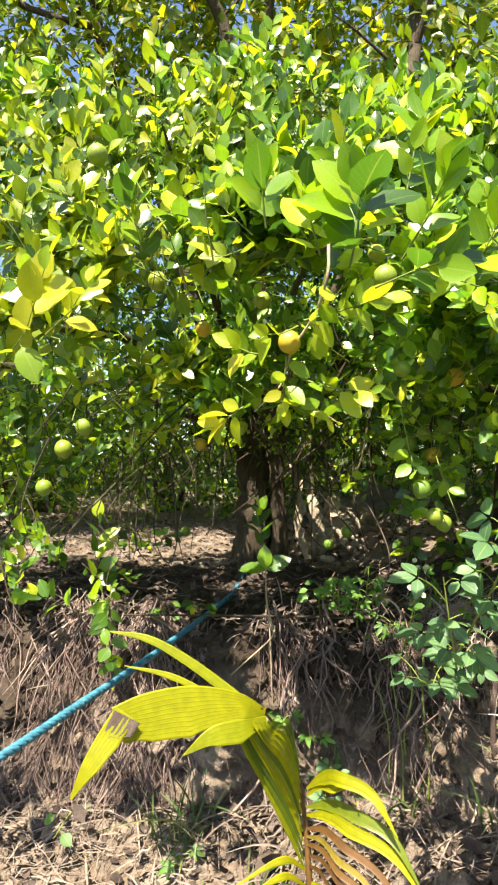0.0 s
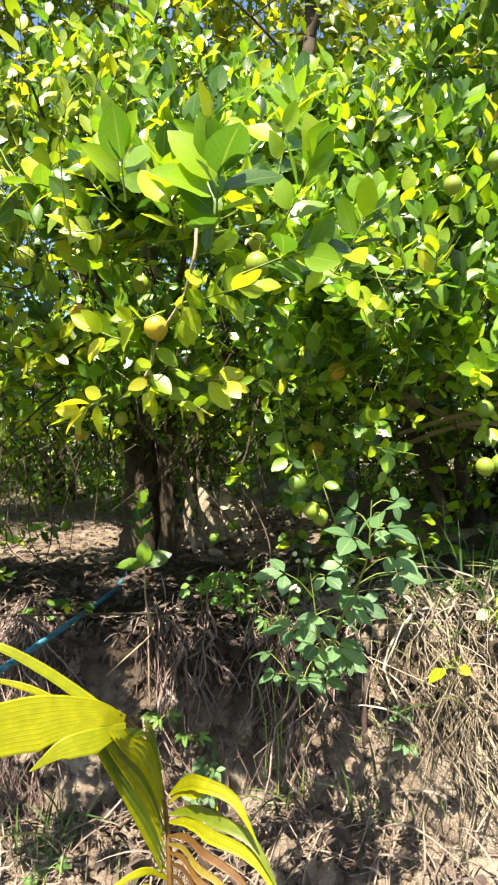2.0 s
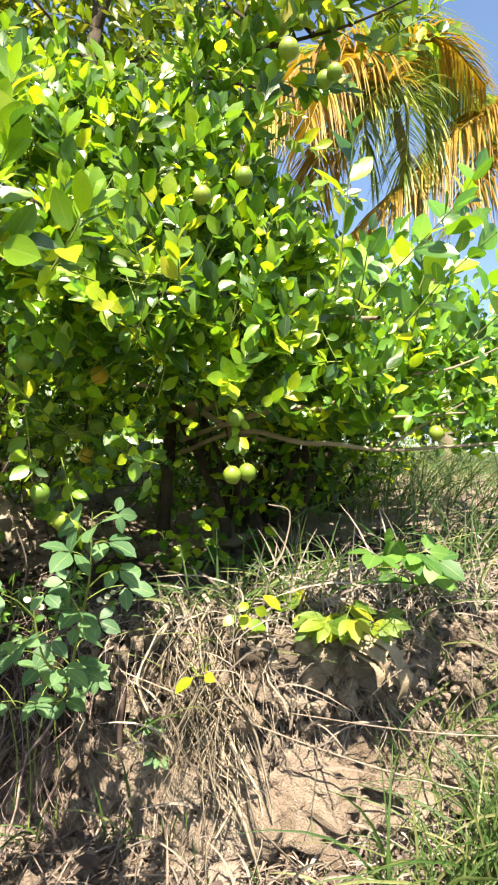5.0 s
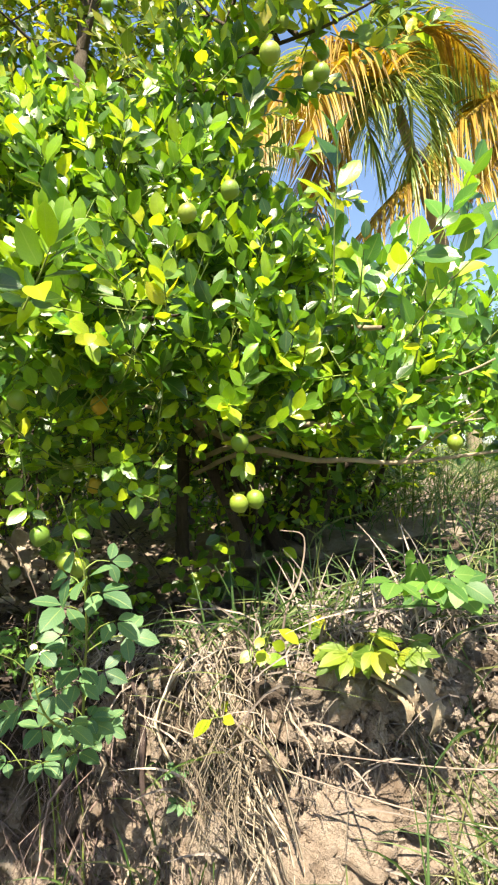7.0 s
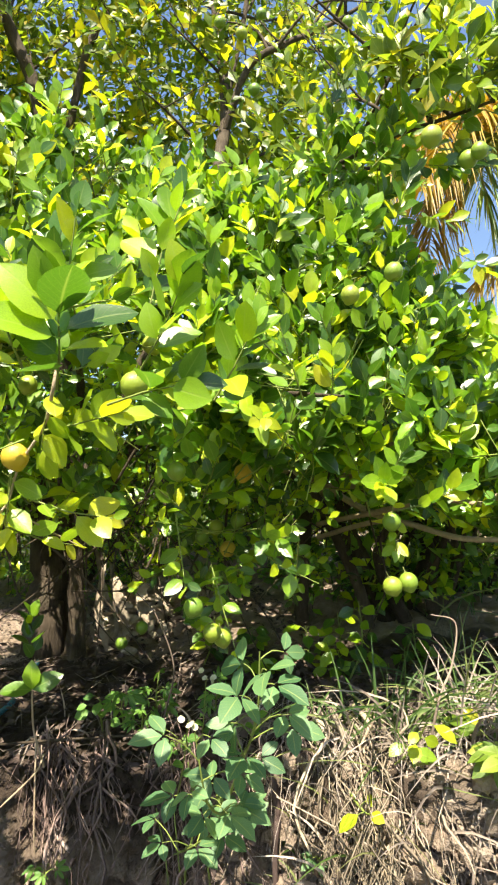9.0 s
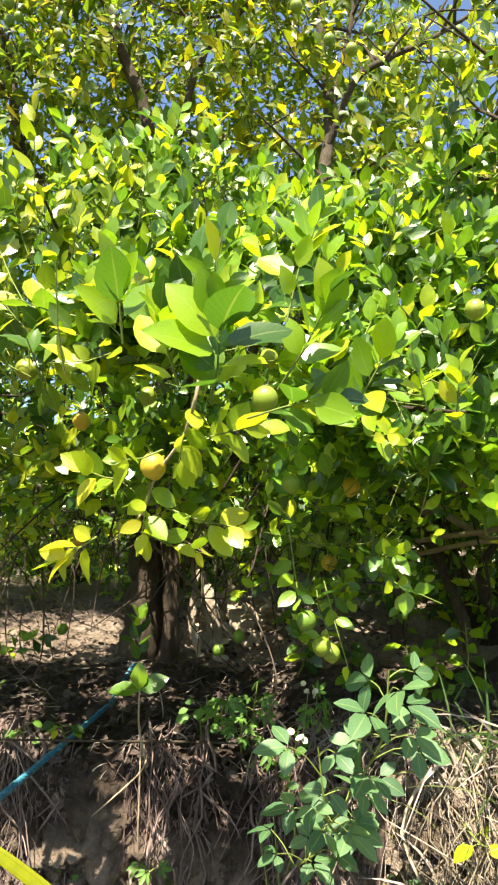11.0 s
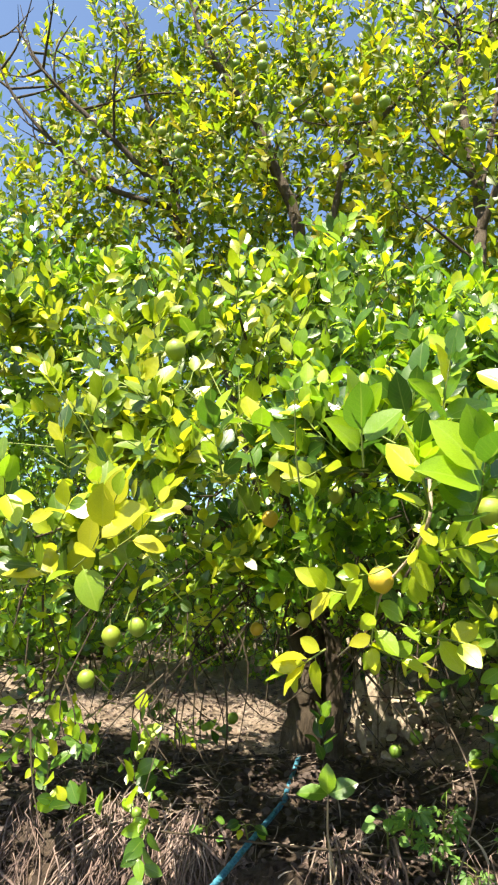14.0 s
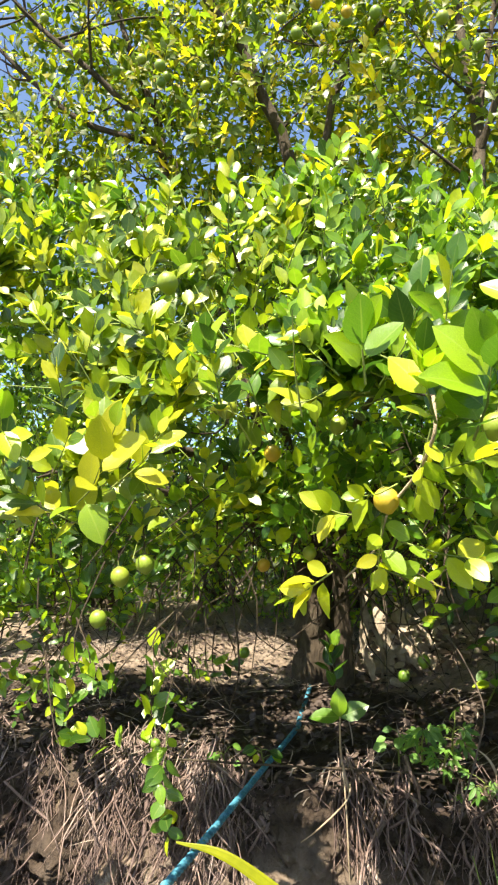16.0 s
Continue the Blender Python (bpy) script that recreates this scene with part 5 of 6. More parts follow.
three_leaf_seedling()
for k, (x, y, z, n, s, me) in enumerate([(0.27, 2.0, 1.13, 8, 0.04, PALMATE), (0.33, 2.0, 1.07, 8, 0.036, PALMATE), (0.43, 1.99, 1.0, 7, 0.036, PALMATE), (0.21, 2.05, 1.10, 7, 0.04, HEART), (0.38, 2.1, 1.12, 7, 0.036, PALMATE), (0.55, 2.0, 1.12, 7, 0.04, PALMATE)]):
    weed("small green herb on the shaded bank edge", [(x + 0.01, y + 0.1, z - 0.12), (x, y + 0.04, z - 0.05), (x, y, z)], me, n, s, 80 + k, 0.04, "herbs on the bank edge")
for k, (x, y, z, n, s, me) in enumerate([(0.085, 1.82, 0.755, 4, 0.036, PALMATE), (0.15, 1.82, 0.70, 4, 0.036, PALMATE), (0.22, 1.78, 0.62, 7, 0.034, TRIFOLIATE), (0.2, 1.76, 0.55, 7, 0.032, TRIFOLIATE), (-0.56, 1.72, 0.47, 3, 0.04, HEART), (-0.2, 1.62, 0.44, 5, 0.034, PALMATE), (-0.1, 1.95, 0.7, 3, 0.03, HEART),
                                         (0.7, 1.56, 0.86, 6, 0.026, TRIFOLIATE), (0.7, 1.52, 0.78, 5, 0.024, TRIFOLIATE), (-0.62, 2.05, 0.8, 2, 0.03, HEART), (-0.2, 2.1, 1.03, 5, 0.04, OVAL), (-0.32, 2.15, 1.0, 5, 0.035, HEART)]):
    yf = float(face_y(x, z))
    weed("small green weed rooted in the bank face", [(x + 0.01, yf + 0.02, z - 0.08), (x, 0.5 * (y + yf), z - 0.02), (x, min(y, yf - 0.03), z)], me, n, s, 100 + k, 0.035, "weeds on the bank face")
for k, (x, y, z) in enumerate([(0.60, 2.5, 1.2), (0.75, 2.45, 1.22), (0.85, 2.1, 1.28), (0.92, 2.0, 1.22), (0.7, 2.2, 1.15), (1.0, 2.2, 1.3), (0.95, 1.9, 1.38), (1.15, 1.95, 1.3)]):
    weed("dark leafy shoot under the lime tree", [(x, y + 0.05, float(ground_z(x, y + 0.05)) - 0.01), (x + 0.02, y, 0.5 * (z + 1.1)), (x, y - 0.03, z)], OVAL, 11, 0.055, 120 + k, 0.03, "shoots under the trees")

def flower_head(name, material):
    """Five small cupped petals round a middle, one across."""
    h = Heap()
    fv, fq, ac, al = leaf_form(COARSE, 0.2, -0.25, 0.0, 0.6, 0.05)
    for k in range(5):
        c, n = math.cos(k * 1.2566), math.sin(k * 1.2566)
        v = fv * np.array((1.2, 0.5, 0.5))
        h.add(np.stack((v[:, 0] * c - v[:, 1] * n, v[:, 0] * n + v[:, 1] * c, v[:, 2]), -1), fq, ac, al)
    return h.mesh(name, material)


FLOWER = flower_head("flower", PETAL)


def flowering_weed(label, line, heads, seed):
    rng = np.random.default_rng(seed)
    p = curve_points(line, 8)
    ob = thing("flowering_weed", tuple(p[0]), label, "weed", "flowering weeds")
    put("stem", mesh_from("stem", *tube(p, (0.0022, 0.0016, 0.001), 5), GREEN_TWIG), ob)
    for k in range(heads):
        at = p[-1] + rng.normal(size=3) * (0.01, 0.006, 0.008)
        set_leaf(FLOWER, at, (rng.normal(), rng.normal(), 0.3), (rng.normal() * 0.4, -0.8, 0.7), 0.017, ob, "flower")
    for k in range(4):
        i = int(len(p) * (0.3 + 0.15 * k))
        set_leaf(HEART, p[min(i, len(p) - 1)], (math.cos(k * 2.4), -0.5, 0.4), (0.0, -0.6, 0.8), 0.03, ob)


flowering_weed("slender weed with small cream flowers on the bank edge", [(0.50, 2.02, 0.95), (0.495, 1.93, 1.06), (0.49, 1.86, 1.19)], 6, 131)
flowering_weed("slender weed with small cream flowers on the bank edge", [(0.40, 1.75, 0.94), (0.395, 1.6, 1.08), (0.39, 1.5, 1.2)], 4, 132)
flowering_weed("slender weed with small cream flowers on the bank edge", [(0.62, 1.9, 0.98), (0.61, 1.8, 1.08), (0.605, 1.72, 1.14)], 5, 133)

# ---- dead stalks, wood, stone ----


def stalk(label, pts, radii, material=STRAW):
    me = mesh_from("dead_stalk", *tube(curve_points(pts, 7), radii, 6, 0.08, np.random.default_rng(9)), material)
    return tagged(new("dead_stalk", me), label, "stalk", "dead stalks")


stalk("thin pale bent stalk rooted in the bank edge", [(0.30, 1.92, 1.42), (0.353, 1.9, 1.36), (0.40, 1.86, 1.23), (0.383, 1.87, 1.12), (0.345, 1.92, 0.95)], (0.0014, 0.0022, 0.0026))
stalk("twisted straw-coloured stalk on the bank top", [(0.93, 1.42, 1.41), (0.985, 1.41, 1.39), (0.965, 1.40, 1.30), (0.91, 1.37, 1.23), (0.9, 1.42, 1.05)], (0.0013, 0.0024, 0.0034))
stalk("pale forked twig on the bank", [(0.06, 2.0, 0.98), (0.045, 1.93, 0.96), (-0.03, 1.9, 0.9), (-0.08, 1.95, 0.84)], (0.0024, 0.0026, 0.0014), PALE_BARK)
stalk("pale dead twig leaning on the bank", [(0.04, 1.98, 1.02), (0.045, 1.93, 0.9), (0.05, 1.93, 0.76), (0.07, 1.98, 0.6)], (0.0024, 0.0024, 0.0012), PALE_BARK)
stalk("long dry stem lying along the terrace edge", [(-0.45, 2.1, 0.99), (-0.1, 2.05, 1.0), (0.25, 2.05, 0.995), (0.5, 2.05, 0.98)], (0.003, 0.0042, 0.002), BARK)
stalk("long dry stem across the bank", [(0.6, 1.55, 1.0), (0.95, 1.2, 0.9), (1.25, 1.05, 0.82), (1.6, 0.95, 0.78)], (0.0018, 0.0022, 0.0012))
stalk("long dry stem across the bank", [(0.9, 1.3, 0.95), (1.2, 1.1, 0.93), (1.6, 1.0, 0.9)], (0.0012, 0.002, 0.0012))
stalk("yellow-green stem against the bank", [(0.44, 1.85, 0.98), (0.45, 1.8, 0.85), (0.43, 1.82, 0.7), (0.46, 1.8, 0.55)], (0.002, 0.003, 0.003), GREEN_TWIG)
stalk("yellow-green stem against the bank", [(0.40, 1.86, 0.9), (0.41, 1.82, 0.78), (0.42, 1.8, 0.66), (0.415, 1.78, 0.54)], (0.0014, 0.0022, 0.0024), GREEN_TWIG)
stalk("yellow-green stem against the bank", [(0.49, 1.83, 0.95), (0.475, 1.78, 0.82), (0.49, 1.78, 0.68), (0.48, 1.76, 0.54)], (0.0016, 0.0026, 0.003), GREEN_TWIG)
stalk("yellow-green stem against the bank", [(0.36, 1.88, 0.86), (0.385, 1.82, 0.72), (0.38, 1.8, 0.58)], (0.0012, 0.002, 0.0022), GREEN_TWIG)
stalk("thick root coming out of the bank", [(0.62, 1.78, 1.05), (0.63, 1.66, 0.95), (0.62, 1.64, 0.8), (0.64, 1.66, 0.6)], (0.01, 0.009, 0.005), ROOT)


HUSK = np.array((1.06, 1.24, 1.09))


def dead_husk():
    rng = np.random.default_rng(12)
    ob = thing("dry_husk", (1.09, 1.2, 1.0), "pale crumpled dry husk hanging from the bank edge", "dead leaf")
    for k, (line, widths, d) in enumerate((
            ([(1.04, 1.25, 1.10), (1.05, 1.17, 1.105), (1.075, 1.13, 1.08), (1.085, 1.12, 1.04)], (0.02, 0.045, 0.05, 0.012), (1, -0.2, 0.2)),
            ([(1.09, 1.25, 1.11), (1.10, 1.15, 1.115), (1.125, 1.11, 1.07), (1.14, 1.11, 1.01), (1.135, 1.12, 0.96)], (0.02, 0.05, 0.05, 0.04, 0.008), (1, 0.1, 0.3)),
            ([(1.06, 1.25, 1.08), (1.06, 1.14, 1.06), (1.07, 1.12, 1.01)], (0.03, 0.04, 0.01), (0.9, -0.3, -0.4)),
            ([(1.11, 1.25, 1.08), (1.12, 1.13, 1.06), (1.15, 1.12, 1.01)], (0.03, 0.05, 0.015), (-0.9, -0.3, -0.2)))):
        h = Heap()
        pleated(h, (np.array(line) + rng.normal(size=(len(line), 3)) * 0.004 - HUSK) * 0.74 + HUSK, np.array(widths) * 0.7, d, 4, 0.008, 0.3, rng)
        put("flap", h.mesh("flap", PALE_BARK), ob)


def dry_heap():
    rng = np.random.default_rng(14)
    n = 300
    x, y = 0.42 + rng.normal(size=n) * 0.14, 3.3 + rng.normal(size=n) * 0.15
    z = ground_z(x, y) + rng.uniform(0.0, 0.2, n) * np.exp(-((x - 0.42) / 0.2) ** 2)
    d = rng.normal(size=(n, 3)) * (1, 1, 0.5)
    g = (np.stack((x, y, z), -1), d, UP + rng.normal(size=(n, 3)) * 0.7, rng.uniform(0.035, 0.11, n), rng.uniform(0.5, 1.2, n))
    ob = new("dry_leaf_heap", leaves_mesh("dry_leaf_heap", [g], DEAD_WOOD, "fine", 8))
    tagged(ob, "heap of bleached dry leaves behind the trunk", "dead leaves", kind="stuff")


dry_heap()


def stone(at, size, seed):
    bm = bmesh.new()
    bmesh.ops.create_icosphere(bm, subdivisions=3, radius=1)
    for v in bm.verts:
        k = 1 + 0.28 * noise.noise(v.co * 1.3 + Vector((seed, 0, 0))) + 0.08 * noise.noise(v.co * 4)
        v.co = Vector((v.co.x * size[0], v.co.y * size[1], v.co.z * size[2])) * k
    me = bpy.data.meshes.new("stone")
    bm.to_mesh(me)
    bm.free()
    me.materials.append(DEAD_WOOD)
    ob = new("stone", me)
    ob.matrix_basis = pose(*at, 4, 10, 20 * seed)
    tagged(ob, "pale flat stone beside the trunk", "stone", "stones")


for at, size, sd in (((0.27, 3.1, 1.09), (0.08, 0.05, 0.035), 1), ((0.33, 2.9, 1.06), (0.04, 0.03, 0.02), 2)):
    stone(at, size, sd)

# clods of earth on the bank foot


def clods():
    rng = np.random.default_rng(44)
    bm = bmesh.new()
    bmesh.ops.create_icosphere(bm, subdivisions=1, radius=1)
    base = np.array([v.co[:] for v in bm.verts])
    tri = np.array([[v.index for v in f.verts] for f in bm.faces])
    bm.free()
    V, T = [], []
    for k in range(8500):
        x = rng.uniform(-1.4, 1.7)
        on_face = rng.uniform() < 0.5
        z = rng.uniform(float(foot_z(x)), float(lip_z(x)) - 0.05)
        y = float(face_y(x, z)) - 0.005 if on_face else float(lip_y(x)) - 0.17 - abs(rng.normal()) * 0.25
        z = z if on_face else float(ground_z(x, y))
        if k % 4 == 0:
            x = rng.uniform(0.55, 1.7)
            y = float(lip_y(x)) + rng.uniform(-0.14, 0.22)
            z = float(ground_z(x, y)) + 0.004
            if k % 8 == 0:
                z = float(lip_z(x)) - rng.uniform(0.0, 0.16)
                y = float(face_y(x, z)) - rng.uniform(0.03, 0.08)
        s = 0.004 + 0.016 * rng.uniform() ** 3 + (0.018 if rng.uniform() < 0.05 else 0)
        V.append(base * s * rng.uniform(0.6, 1.4, (len(base), 1)) * rng.uniform(0.7, 1.3, 3) + (x, y, z))
        T.append(tri + k * len(base))
    me = mesh_from("earth_clods", np.concatenate(V), np.zeros((0, 4)), EARTH, False, None, np.concatenate(T))
    tagged(new("earth_clods", me), "crumbs and clods of dry earth on the bank", "earth", kind="stuff")


clods()

# ---- blue rope ----


def rope():
    ob = thing("rope", (-0.02, 2.95, 1.0), "taut blue twisted plastic rope tied to the tree", "rope")
    line = curve_points([(-0.04, 2.93, 1.03), (-0.085, 2.6, 0.985), (-0.1, 2.45, 0.985), (-0.215, 2.0, 0.975), (-0.30, 1.6, 0.985), (-0.37, 1.28, 1.0), (-0.45, 1.05, 0.992), (-0.7, 0.45, 0.95), (-1.1, -0.3, 0.6), (-1.4, -0.9, 0.03)], 60)
    seg = np.linalg.norm(np.diff(line, axis=0), axis=1)
    s = np.concatenate(((0,), np.cumsum(seg)))
    t = unit(np.gradient(line, axis=0))
    a = unit(np.cross(t, UP))
    b = np.cross(t, a)
    for k in range(3):
        ph = s / 0.05 * 2 * math.pi + k * 2 * math.pi / 3
        put("strand", mesh_from("strand", *tube(line + 0.0046 * (np.cos(ph)[:, None] * a + np.sin(ph)[:, None] * b), (0.0052, 0.0052), 6), ROPE), ob)


rope()

# ---- coconut seedling on the lower ground ----


def pleated(h, line, widths, across_dir, pleats=7, depth=0.0025, rag=0.0, rng=None):
    """A pleated blade: a sheet beside a line, with lengthwise folds."""
    p = curve_points(line, 8)
    n = len(p)
    w = np.interp(np.linspace(0, 1, n), np.linspace(0, 1, len(widths)), widths)
    dirs = np.asarray(across_dir, float)
    if dirs.ndim == 1:
        dirs = np.repeat(dirs[None], 2, 0)
    u = np.linspace(0, 1, n)
    side = unit(np.stack([np.interp(u, np.linspace(0, 1, len(dirs)), dirs[:, k]) for k in range(3)], -1))
    t = unit(np.gradient(p, axis=0))
    side = unit(side - t * np.sum(side * t, -1, keepdims=True))
    nrm = np.cross(t, side)
    m = pleats * 2 + 1
    c = np.linspace(0, 1, m)
    wob = np.ones((n, m)) if rng is None else 1 + rag * rng.normal(size=(n, 1)) * (c[None] ** 6)
    v = p[:, None] + side[:, None] * (w[:, None] * c[None] * wob)[..., None] + nrm[:, None] * ((np.arange(m) % 2) * depth * np.minimum(1, w[:, None] / 0.02))[..., None]
    i, j = np.meshgrid(np.arange(n - 1), np.arange(m - 1), indexing="ij")
    q = np.stack((i * m + j, i * m + j + 1, (i + 1) * m + j + 1, (i + 1) * m + j), -1).reshape(-1, 4)
    h.add(v.reshape(-1, 3), q, np.tile(np.where(np.arange(m) % 2, 0.0, 1.0), n), np.repeat(u, m))


def coconut_seedling():
    rng = np.random.default_rng(71)
    g = float(ground_z(0.13, 1.15))
    ob = thing("coconut_seedling", (0.13, 1.15, g), "young coconut palm shoot with yellow-green pleated leaf", "palm")
    put("leaf_stem", mesh_from("leaf_stem", *tube(curve_points([(0.13, 1.15, g - 0.02), (0.115, 1.18, 0.5), (0.103, 1.2, 0.70), (0.096, 1.22, 0.81), (0.075, 1.22, 0.918), (0.041, 1.2, 0.992), (0.011, 1.15, 1.05)], 8), (0.009, 0.007, 0.005, 0.004, 0.002), 7), FROND_RUST), ob, "brownish leaf stem")

    def blade(line, widths, d, pleats=7, depth=0.0025, material=FROND, label="", rag=0.0):
        h = Heap()
        pleated(h, line, widths, d, pleats, depth, rag, rng)
        put("leaflet", h.mesh("leaflet", material), ob, label)

    blade([(0.02, 1.16, 1.045), (-0.03, 1.13, 1.085), (-0.112, 1.1, 1.108), (-0.19, 1.07, 1.105), (-0.243, 1.05, 1.088)], (0.018, 0.05, 0.085, 0.08, 0.062), ((0.3, -0.2, -1), (0.1, -0.3, -1), (0.15, -0.15, -1)), 11, 0.0022, label="broad yellow pleated blade", rag=0.0)
    blade([(0.02, 1.15, 1.035), (-0.03, 1.11, 1.045), (-0.08, 1.085, 1.04), (-0.125, 1.07, 1.0)], (0.015, 0.04, 0.035, 0.002), ((0.4, -0.2, -1), (0.5, -0.2, -0.8)), 5, 0.0022)
    blade([(-0.236, 1.052, 1.09), (-0.262, 1.035, 1.05), (-0.283, 1.015, 1.01), (-0.298, 1.0, 0.962)], (0.04, 0.04, 0.03, 0.004), ((0.9, -0.1, -0.5), (1, -0.1, -0.3)), 6, 0.0022, label="broken drooping blade tip")
    blade([(-0.238, 1.048, 1.085), (-0.25, 1.04, 1.06), (-0.255, 1.036, 1.045)], (0.05, 0.045, 0.02), (0.8, -0.1, -0.6), 5, 0.003, LITTER, "withered torn strip")
    blade([(0.015, 1.155, 1.04), (-0.05, 1.16, 1.09), (-0.129, 1.16, 1.145), (-0.2, 1.16, 1.18), (-0.273, 1.16, 1.188)], (0.012, 0.02, 0.018, 0.014, 0.003), (0.2, -0.4, -1), 2, 0.002)
    blade([(-0.06, 1.14, 1.07), (-0.15, 1.14, 1.115), (-0.24, 1.14, 1.13)], (0.01, 0.012, 0.002), (0.2, -0.3, -1), 2, 0.002)
    for k in range(12):
        s = k / 11
        a = np.array((0.096 - 0.01 * s, 1.21, 0.72 + 0.2 * s))
        e = np.array((-0.045 + 0.075 * s, 1.15 - 0.006 * k, 1.02 + 0.035 * s))
        blade([a, a + (-0.02 - 0.012 * (1 - s), -0.02, 0.09), e * 0.75 + a * 0.25 + (0.004, -0.01, 0.02), e], (0.003, 0.010, 0.012, 0.004), ((-0.8, -0.4, -0.3), (-0.7, -0.4, -0.6)), 2, 0.003, FROND_GREEN if k % 3 else FROND)
    for k, (z0, pk, en, w, mat) in enumerate([
            (0.875, (0.15, 1.12, 0.951), (0.240, 1.05, 0.875), 0.024, FROND), (0.86, (0.14, 1.14, 0.92), (0.18, 1.1, 0.9), 0.016, FROND), (0.84, (0.18, 1.12, 0.885), (0.275, 1.04, 0.80), 0.022, FROND_GREEN),
            (0.825, (0.17, 1.12, 0.86), (0.29, 1.03, 0.77), 0.022, FROND), (0.80, (0.16, 1.12, 0.825), (0.26, 1.04, 0.72), 0.014, FROND_RUST), (0.785, (0.15, 1.12, 0.80), (0.22, 1.05, 0.71), 0.012, FROND_RUST),
            (0.77, (0.15, 1.12, 0.78), (0.23, 1.05, 0.68), 0.012, FROND_RUST), (0.75, (0.15, 1.12, 0.76), (0.2, 1.06, 0.68), 0.01, FROND_RUST), (0.73, (0.14, 1.12, 0.74), (0.2, 1.06, 0.64), 0.01, FROND_RUST), (0.70, (0.15, 1.12, 0.71), (0.22, 1.05, 0.6), 0.012, FROND)]):
        a = np.array((0.098, 1.21, z0))
        pk, en = np.array(pk), np.array(en)
        blade([a, 0.5 * (a + pk) + (0, 0, 0.015), pk, 0.5 * (pk + en) + (0.012, 0, 0.022), en], (0.004, w, w * 1.1, w * 0.8, 0.002), (0.1, -0.5, -0.9), 2, 0.002, mat, "rust-brown leaflet" if mat is FROND_RUST else "")
    for k in range(5):
        a = np.array((0.10, 1.21, 0.60 + 0.03 * k))
        blade([a, a + (-0.05, -0.04, 0.05), a + (-0.1 - 0.01 * k, -0.08, 0.02)], (0.004, 0.014, 0.002), (0, -0.5, -0.9), 2, 0.002)



def dead_sheath():
    rng = np.random.default_rng(15)
    ob = thing("dead_palm_sheath", (0.28, 3.12, 1.05), "bleached dead palm sheath propped against the trunk", "dead leaf")
    for line, widths in (([(0.17, 3.1, 1.5), (0.2, 3.05, 1.35), (0.19, 3.02, 1.2), (0.22, 3.0, 1.04)], (0.015, 0.04, 0.05, 0.03)), ([(0.24, 3.15, 1.42), (0.27, 3.1, 1.28), (0.3, 3.08, 1.15), (0.31, 3.05, 1.05)], (0.01, 0.05, 0.06, 0.03)),
                         ([(0.36, 3.2, 1.36), (0.38, 3.14, 1.24), (0.4, 3.1, 1.14), (0.46, 3.05, 1.06)], (0.02, 0.06, 0.08, 0.02)), ([(0.2, 3.06, 1.32), (0.26, 3.0, 1.2), (0.27, 2.98, 1.06)], (0.006, 0.02, 0.012))):
        h = Heap()
        pleated(h, np.array(line) + rng.normal(size=(len(line), 3)) * 0.006, widths, (1, -0.3, 0.1), 4, 0.006, 0.25, rng)
        put("strip", h.mesh("strip", DEAD_WOOD), ob)


coconut_seedling()
dead_husk()
dead_sheath()

# ---- coconut palms in the distance ----


def palm_frond(points, leaf, gold, parent, seed, sag=0.8):
    """A frond along a few points: its rib, and leaflets that hang from both sides."""
    rng = np.random.default_rng(seed)
    line = curve_points(points, 8)
    h = Heap()
    v, q = tube(line, (0.035, 0.022, 0.006), 6)
    h.add(v, q)
    t = unit(np.gradient(line, axis=0))
    side = unit(np.cross(t, UP + np.array((0.0, 0.02, 0.0))))
    last = len(line) - 1
    count = int(34 * np.linalg.norm(np.diff(line, axis=0), axis=1).sum())
    for k in range(count):
        s = 0.06 + 0.93 * k / count
        i = int(s * last)
        p = line[i] + (line[min(i + 1, last)] - line[i]) * (s * last - i)
        L = leaf * math.sin(math.pi * min(0.3 + 0.66 * s, 0.97)) ** 0.6 * rng.uniform(0.8, 1.15)
        for e in (-1, 1):
            o = unit(e * side[i] * 0.6 + t[i] * 0.7 + UP * (0.12 + rng.normal() * 0.1) + rng.normal(size=3) * 0.06)
            fall = sag * rng.uniform(0.7, 1.3)
            ribbon(h, [p + o * L * u + np.array((0, 0, -1.0)) * fall * L * u * u for u in np.linspace(0, 1, 6)], rng.uniform(0.024, 0.036), t[i] * 0.2 + side[i] * e * 0.3 + UP * 0.8)
    put("frond", h.mesh("frond", PALM_GOLD if gold else PALM), parent, "golden-brown drooping frond" if gold else "")


def palm(trunk_line, fronds, seed, label):
    ob = thing("coconut_palm", trunk_line[0], label, "palm", "coconut palms")
    line = curve_points(trunk_line, 14)
    r = np.tile((0.085, 0.077), 40)[:len(line)] * np.linspace(1.15, 0.8, len(line))
    put("trunk", mesh_from("trunk", *tube(line, r, 12), PALE_BARK), ob)
    for k, (points, leaf, gold) in enumerate(fronds):
        palm_frond(points, leaf, gold, ob, seed + k)


